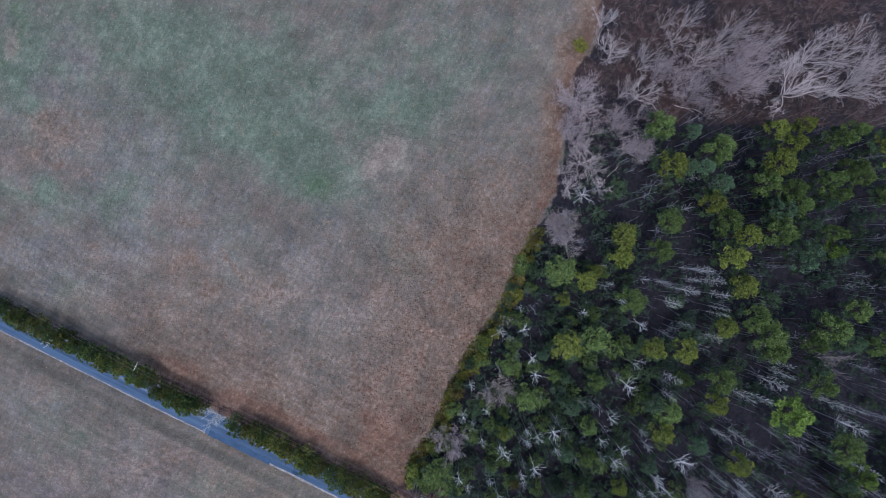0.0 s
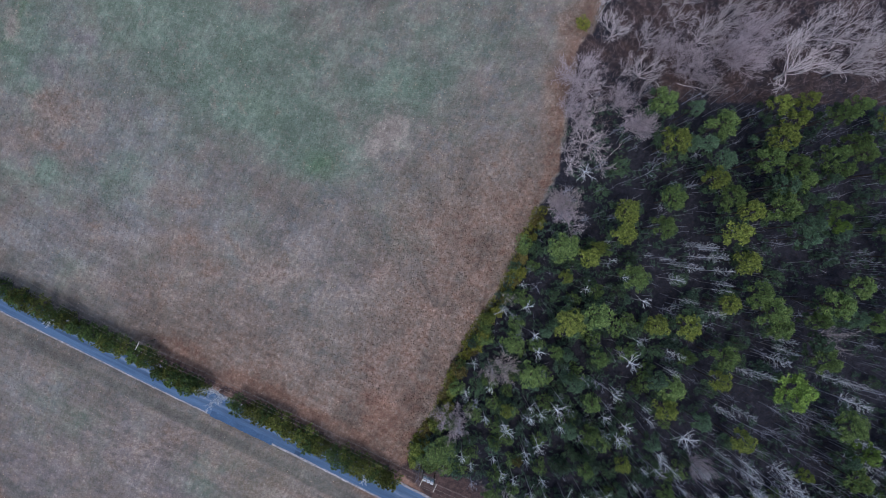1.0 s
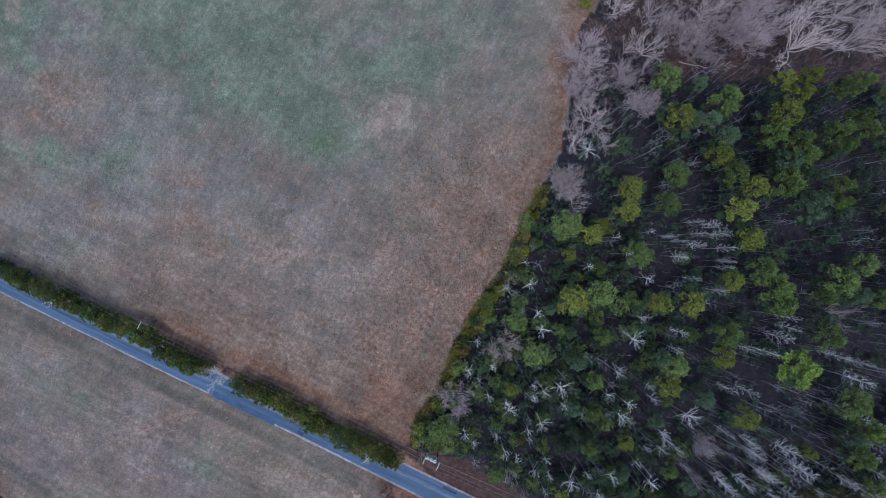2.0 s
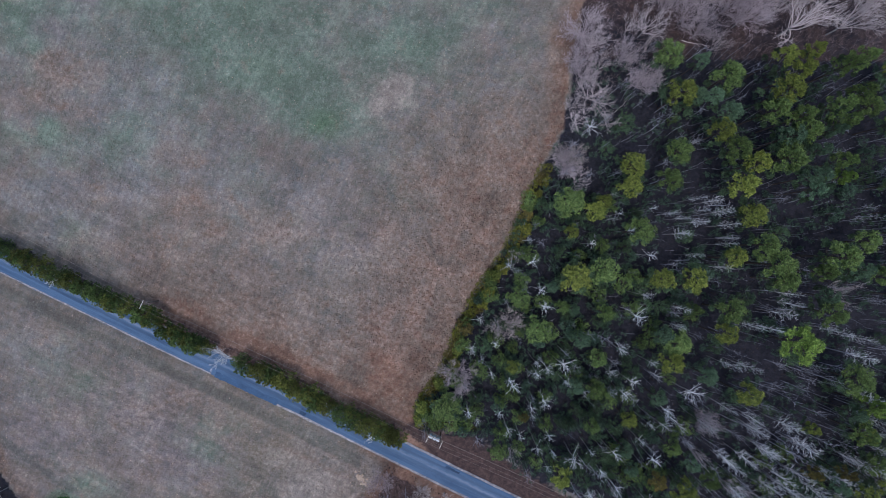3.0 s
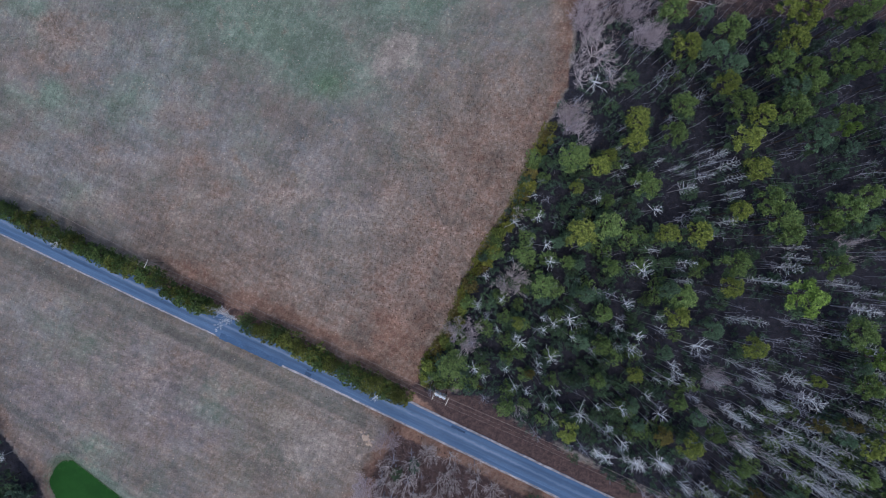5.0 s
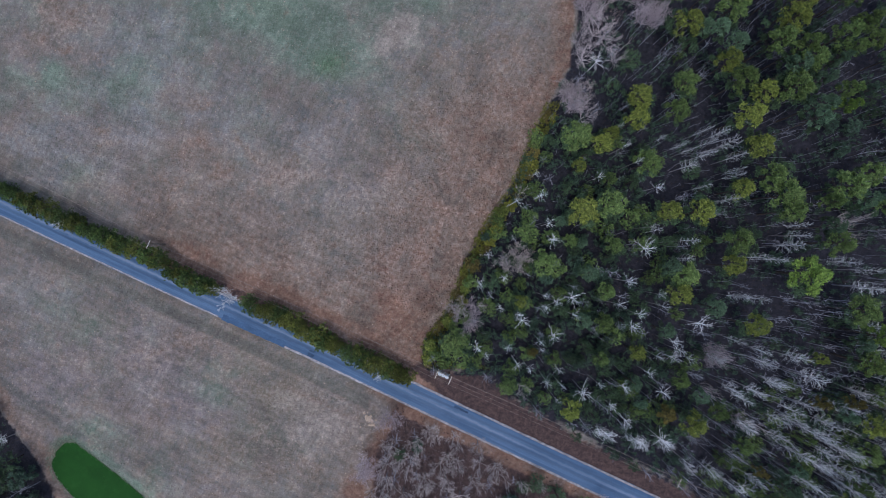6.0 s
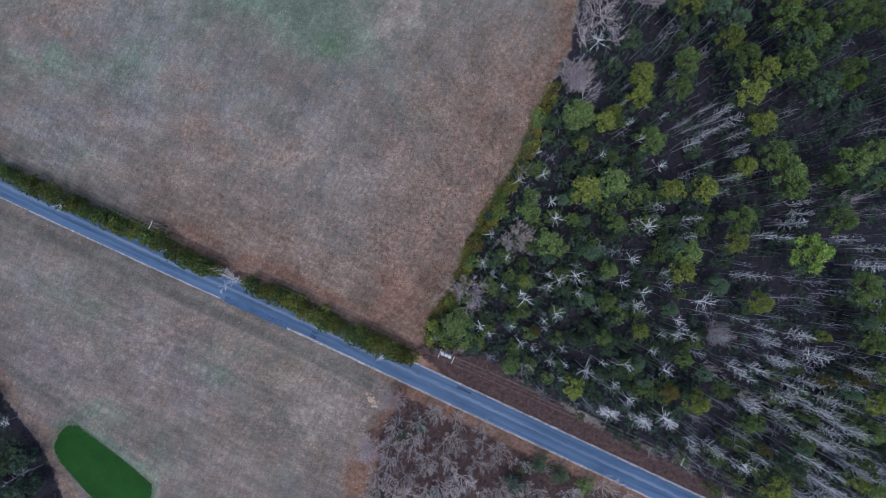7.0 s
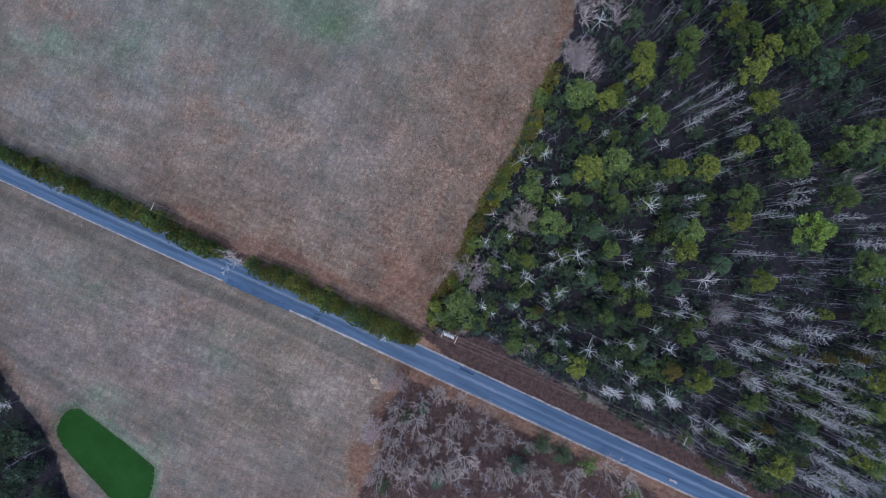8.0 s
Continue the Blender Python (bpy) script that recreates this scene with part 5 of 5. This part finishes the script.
def fallen_branch(x, y, long, turn, seed):
    rng, s = random.Random(seed), Shape()
    points, way = [Vector((0, 0, 0.12))], Vector((1, 0, 0))
    for _ in range(6):
        way = (way + Vector((0, rng.uniform(-0.35, 0.35), rng.uniform(-0.02, 0.06)))).normalized()
        points.append(points[-1] + way * long / 6)
    s.closed_tube(points, [0.085, 0.08, 0.07, 0.06, 0.05, 0.035, 0.02], 6)
    for i in (3, 4, 5):
        grow(s, points[i], (way + Vector((0, rng.choice((-1, 1)) * 0.8, 0.3))).normalized(), long * 0.22, 0.045, rng, 0, [(3, 0.5, 0.7, 4, 3), (0, 0, 0, 3, 2)])
    ob = new("fallen_branch", s.mesh("fallen_branch", BROWN_BARK, True))
    ob.matrix_basis = pose(x, y, height(x, y), 0, 0, turn)
    tagged(ob, "long pale fallen branch lying among bare brush", "branch", "fallen branches")


fallen_branch(61.0, 58.5, 7.5, -8, 1)
fallen_branch(47.0, 49.5, 6.5, 8, 2)
fallen_branch(78.0, 76.0, 8.0, 24, 3)
fallen_branch(44.0, 40.0, 5.0, 60, 4)

# the pasture's edge: olive small trees and briars
EDGE = WOOD[6:14]
for (ax, ay), (bx, by) in zip(EDGE, EDGE[1:]):
    long = math.hypot(bx - ax, by - ay)
    for i in range(int(long / 1.25)):
        k = (i + rng.random()) / (long / 1.25)
        inward = rng.uniform(0.2, 3.0)
        nx, ny = -(by - ay) / long, (bx - ax) / long
        x, y = ax + (bx - ax) * k + nx * inward, ay + (by - ay) * k + ny * inward
        if inward > 1.4 and rng.random() < 0.55:
            EDGE_TREES.plant(x, y, rng.uniform(3.5, 6.8), rng.uniform(1.2, 2.0), rng.randrange(8))
        else:
            BUSHES.plant(x, y, rng.uniform(1.2, 2.6), rng.uniform(0.9, 1.5), rng.choice((0, 0, 1, 3, 3, 4)))
EDGE_TREES.plant(13.1, -1.2, 7.6, 1.9, 0)
EDGE_TREES.plant(6.2, -14.1, 7.9, 2.2, 2, "rusty orange-leaved small tree at the pasture's edge")
EDGE_TREES.plant(-4.6, -34.2, 7.0, 1.9, 0)
EDGE_TREES.plant(-3.0, -36.5, 6.4, 1.8, 3)
EDGE_TREES.plant(-5.0, -37.6, 5.4, 1.7, 4)
EDGE_TREES.plant(-1.0, -38.6, 5.6, 1.9, 7)
EDGE_TREES.plant(36.5, 72.5, 3.0, 2.0, 1)
for x, y, tall, r in ((45.5, 36.5, 5.0, 3.0), (41.0, 30.5, 5.0, 2.0), (60.0, 40.0, 6.0, 2.5)):
    HOLLIES.plant(x, y, tall, r, 1)

# roadside hedge
HEDGE_LINE = [(-137, 15.5), (-115, 5.3), (-100.3, -1.0), (-85.7, -7.7), (-71.2, -14.1), (-56.8, -21.2), (-42.6, -27.0), (-28.5, -34.0), (-14.5, -40.3), (-10.3, -41.8)]
rng = random.Random(31)
run = 0.0
for (ax, ay), (bx, by) in zip(HEDGE_LINE, HEDGE_LINE[1:]):
    long = math.hypot(bx - ax, by - ay)
    while run < long:
        k, off = run / long, rng.uniform(-0.8, 0.6)
        x, y = ax + (bx - ax) * k - off * (by - ay) / long, ay + (by - ay) * k + off * (bx - ax) / long
        if not (-58.6 < x < -52.8):
            HEDGE.plant(x, y, rng.uniform(6.2, 9.0), rng.uniform(1.8, 3.0), rng.choice((0, 1, 3, 4, 6, 7, 2, 5, 2, 5)))
        run += rng.uniform(1.3, 2.3)
    run -= long
ROADSIDE.plant(-55.6, -22.3, 9.0, 3.2, 1)
PALES.plant(-98.0, -3.2, 7.0, 1.8, 2, "small pale leafless tree standing in the hedge")
PALES.plant(-17.5, -41.5, 6.0, 1.6, 3, "small pale leafless tree standing in the hedge")

# dark green in the thicket and the wood behind the pond
for x, y, tall, r in ((22.0, -69.0, 5.5, 2.4), (27.0, -72.0, 5.0, 2.6), (15.5, -74.0, 6.0, 2.6), (33.5, -75.0, 4.5, 2.4), (-18.5, -80.0, 4.5, 2.0), (-4.8, -78.5, 4.5, 2.2), (-8.0, -60.5, 3.5, 1.8),
                      (-12.5, -62.5, 3.0, 1.8), (18.5, -70.5, 3.5, 1.8), (45.0, -82.5, 4.0, 2.0)):
    HOLLIES.plant(x, y, tall, r, pick.choice((0, 1, 2)))
spots, rng = scatter(THICKET, 70, 2.2, 23, lambda x, y, r: y > -92)
for x, y in spots:
    if rng.random() < 0.6:
        SAPLINGS.plant(x, y, rng.uniform(3.0, 6.0), rng.uniform(1.0, 1.8), rng.randrange(6))
    else:
        DUNS.plant(x, y, rng.uniform(3.5, 6.0), rng.uniform(1.2, 2.2), rng.randrange(5))
spots, rng = scatter(SOUTH_WOOD, 60, 2.5, 24, lambda x, y, r: x < -97)
for i, (x, y) in enumerate(spots):
    if i % 5 < 3:
        HOLLIES.plant(x, y, rng.uniform(7.0, 11.0), rng.uniform(2.2, 3.6), rng.choice((0, 1, 3, 4)))
    elif i % 5 == 3:
        SAPLINGS.plant(x, y, rng.uniform(7.0, 10.0), rng.uniform(1.2, 1.9), rng.randrange(6))
    else:
        PALES.plant(x, y, rng.uniform(6.0, 9.0), rng.uniform(1.2, 2.0), rng.randrange(7))


# ---- low growth ----
def tufts(name, label, material, count, seed, accept, size, blades, lift=0.15, width=0.3):
    rng, s = random.Random(seed), Shape()
    got = 0
    while got < count:
        n = 4000
        x = np.array([rng.uniform(-132, 112) for _ in range(n)])
        y = np.array([rng.uniform(-98, 95) for _ in range(n)])
        good = np.nonzero(accept(x, y))[0]
        z = ground_height(x, y)
        for i in good[: count - got]:
            tuft(s, Vector((x[i], y[i], z[i] - 0.02)), size * rng.uniform(0.5, 1.4), blades, rng, lift, width)
        got += len(good)
    tagged(new(name, s.mesh(name, material)), label, "grass", kind="stuff")


def open_field(x, y):
    over = across_road(x, y)
    clear = (over < -0.9) | (over > ROAD_WIDTH + 4.5)
    return clear & (polygon_distance(x, y, WOOD) > 0) & (polygon_distance(x, y, THICKET) > 0) & (polygon_distance(x, y, SOUTH_WOOD) > 0) & (polygon_distance(x, y, POND) > 1) & (polygon_distance(x, y, CORRIDOR) > 0)


def wood_floor(x, y):
    return (polygon_distance(x, y, WOOD) < 0) | (polygon_distance(x, y, THICKET) < 0) | (polygon_distance(x, y, SOUTH_WOOD) < 0)


tufts("dry_grass", "sparse tufts of dry winter grass all over the pasture", STRAW, 24000, 41, open_field, 0.20, 4)
SEDGE = foliage_material("dull_grass", (0.180, 0.185, 0.172), (0.245, 0.250, 0.236), 0.9)
tufts("dull_grass", "dull grey-green grass tufts all over the pasture", SEDGE, 17000, 42, open_field, 0.19, 4)

def clods():
    """Low trodden clumps of soil and dead grass, a hand to a forearm wide."""
    rng, s = random.Random(45), Shape()
    n = 52000
    x = np.array([rng.uniform(-132, 46) for _ in range(n)])
    y = np.array([rng.uniform(-98, 95) for _ in range(n)])
    good, z = open_field(x, y), ground_height(x, y)
    bare = (across_road(x, y) > 0) & (across_road(x, y) < ROAD_WIDTH + 16) & (x > -75)
    sparse = across_road(x, y) < 0
    good = good & ~(bare & (np.arange(n) % 5 > 0)) & ~(sparse & (np.arange(n) % 4 > 0))
    thick = np.array([noise.noise((u * 0.06, v * 0.06, 5.0)) for u, v in zip(x, y)])
    near = np.clip(1 - polygon_distance(x, y, WOOD) / 45, 0, 1) * (y < 40)
    for i in np.nonzero(good & (0.35 * near + thick + np.array([rng.uniform(-0.5, 0.5) for _ in range(n)]) > -0.12))[0]:
        r, w = rng.uniform(0.08, 0.23) * (1 + 0.7 * near[i]) * (1.5 if rng.random() < 0.08 else 1), rng.uniform(0, 6.28)
        k = len(s.v)
        for j in range(5):
            q = w + j * 1.257
            s.v.append(Vector((x[i] + r * rng.uniform(0.7, 1.3) * math.cos(q), y[i] + r * rng.uniform(0.7, 1.3) * math.sin(q), z[i] - 0.03)))
        s.v.append(Vector((x[i] + rng.uniform(-0.3, 0.3) * r, y[i] + rng.uniform(-0.3, 0.3) * r, z[i] + 0.8 * r * rng.uniform(0.7, 1.3) + 0.05)))
        s.f += [(k + j, k + (j + 1) % 5, k + 5) for j in range(5)]
    me = s.mesh("clods", SOIL)
    spots = np.array([(v.x, v.y) for v in s.v])
    col, row = np.searchsorted(GROUND_XS, spots[:, 0] - 0.5), np.searchsorted(GROUND_YS, spots[:, 1] - 0.5)
    for key, values in GROUND_ZONES.items():
        me.color_attributes.new(key, "FLOAT_COLOR", "POINT").data.foreach_set("color", np.ascontiguousarray(values[row, col]).ravel())
    tagged(new("clods", me), "trodden clods and dead clumps strewn over the pasture", "soil", kind="stuff")


clods()


def fringe(x, y):
    d = polygon_distance(x, y, WOOD)
    return (np.abs(d + 1.1) < 1.7) & (y < 27) & (y > -41) & (x < 30)


FRINGE = foliage_material("olive_fringe_grass", (0.075, 0.088, 0.014), (0.195, 0.200, 0.040), 0.8)
tufts("fringe_grass", "rank olive grass and weeds along the edge of the wood", FRINGE, 3200, 46, fringe, 0.50, 6, 0.0, 0.3)
# dead brush in blackish browns, with the shade below the trees in the colour
BRUSH = foliage_material("shaded_floor_brush", (0.022, 0.020, 0.022), (0.090, 0.072, 0.070), 0.9)
tufts("brush", "brown dead brush and leaves on the floor of the wood, coloured dark as in shade", BRUSH, 14000, 43, wood_floor, 0.42, 5)


def rock(x, y, size, seed):
    """A flat angular block: a bevelled lump cut by a few planes."""
    rng = random.Random(seed)
    bm = bmesh.new()
    bmesh.ops.create_icosphere(bm, subdivisions=2, radius=size)
    for _ in range(7):
        d = unit(rng)
        for v in bm.verts:
            over = v.co.dot(d) - 0.68 * size
            if over > 0:
                v.co -= d * over
    for v in bm.verts:
        v.co *= 1 + 0.16 * noise.noise(v.co / size * 2.2 + Vector((seed * 7.1, 0, 0)))
        v.co.y *= 0.72
        v.co.z *= 0.42
    me = bpy.data.meshes.new("rock")
    bm.to_mesh(me)
    bm.free()
    me.materials.append(LIME)
    ob = new("rock", me)
    ob.matrix_basis = pose(x, y, height(x, y) + size * 0.10, 0, 0, rng.uniform(0, 360))
    tagged(ob, "pale broken rock lying on the pasture", "rock", "rocks by the thicket")


rng = random.Random(91)
for i in range(34):
    k = rng.random()
    rock(-21.3 + 1.9 * k + rng.gauss(0, 0.4), -52.6 - 3.0 * k + rng.gauss(0, 0.35), rng.uniform(0.2, 0.58), i + 1)
for i, (cx, cy) in enumerate(((-22.9, -61.8), (-23.4, -55.3), (-21.6, -73.0))):
    for j in range((9, 6, 5)[i]):
        rock(cx + rng.gauss(0, 0.8), cy + rng.gauss(0, 0.8), rng.uniform(0.10, 0.32), 40 + 10 * i + j)


def fallen_leaves():
    rng, s = random.Random(51), Shape()
    n = 6000
    x = np.array([rng.uniform(-132, 45) for _ in range(n)])
    y = np.array([rng.uniform(-98, 95) for _ in range(n)])
    good, z = open_field(x, y), ground_height(x, y)
    for i in np.nonzero(good)[0][:1500]:
        p = Vector((x[i], y[i], z[i] + 0.10))
        w, r = rng.uniform(0, 6.28), rng.uniform(0.06, 0.17)
        k = len(s.v)
        s.v += [p + Vector((r * math.cos(w + j * 1.57), r * math.sin(w + j * 1.57), rng.uniform(0, 0.05))) for j in range(4)] + [p + Vector((0, 0, -0.12))]
        s.f += [(k, k + 1, k + 2, k + 3)] + [(k + 4, k + (j + 1) % 4, k + j) for j in range(4)]
    tagged(new("stubble_stones", s.mesh("stubble_stones", LIME)), "small pale stones and leaves strewn over the pasture", "stones", kind="stuff")


fallen_leaves()
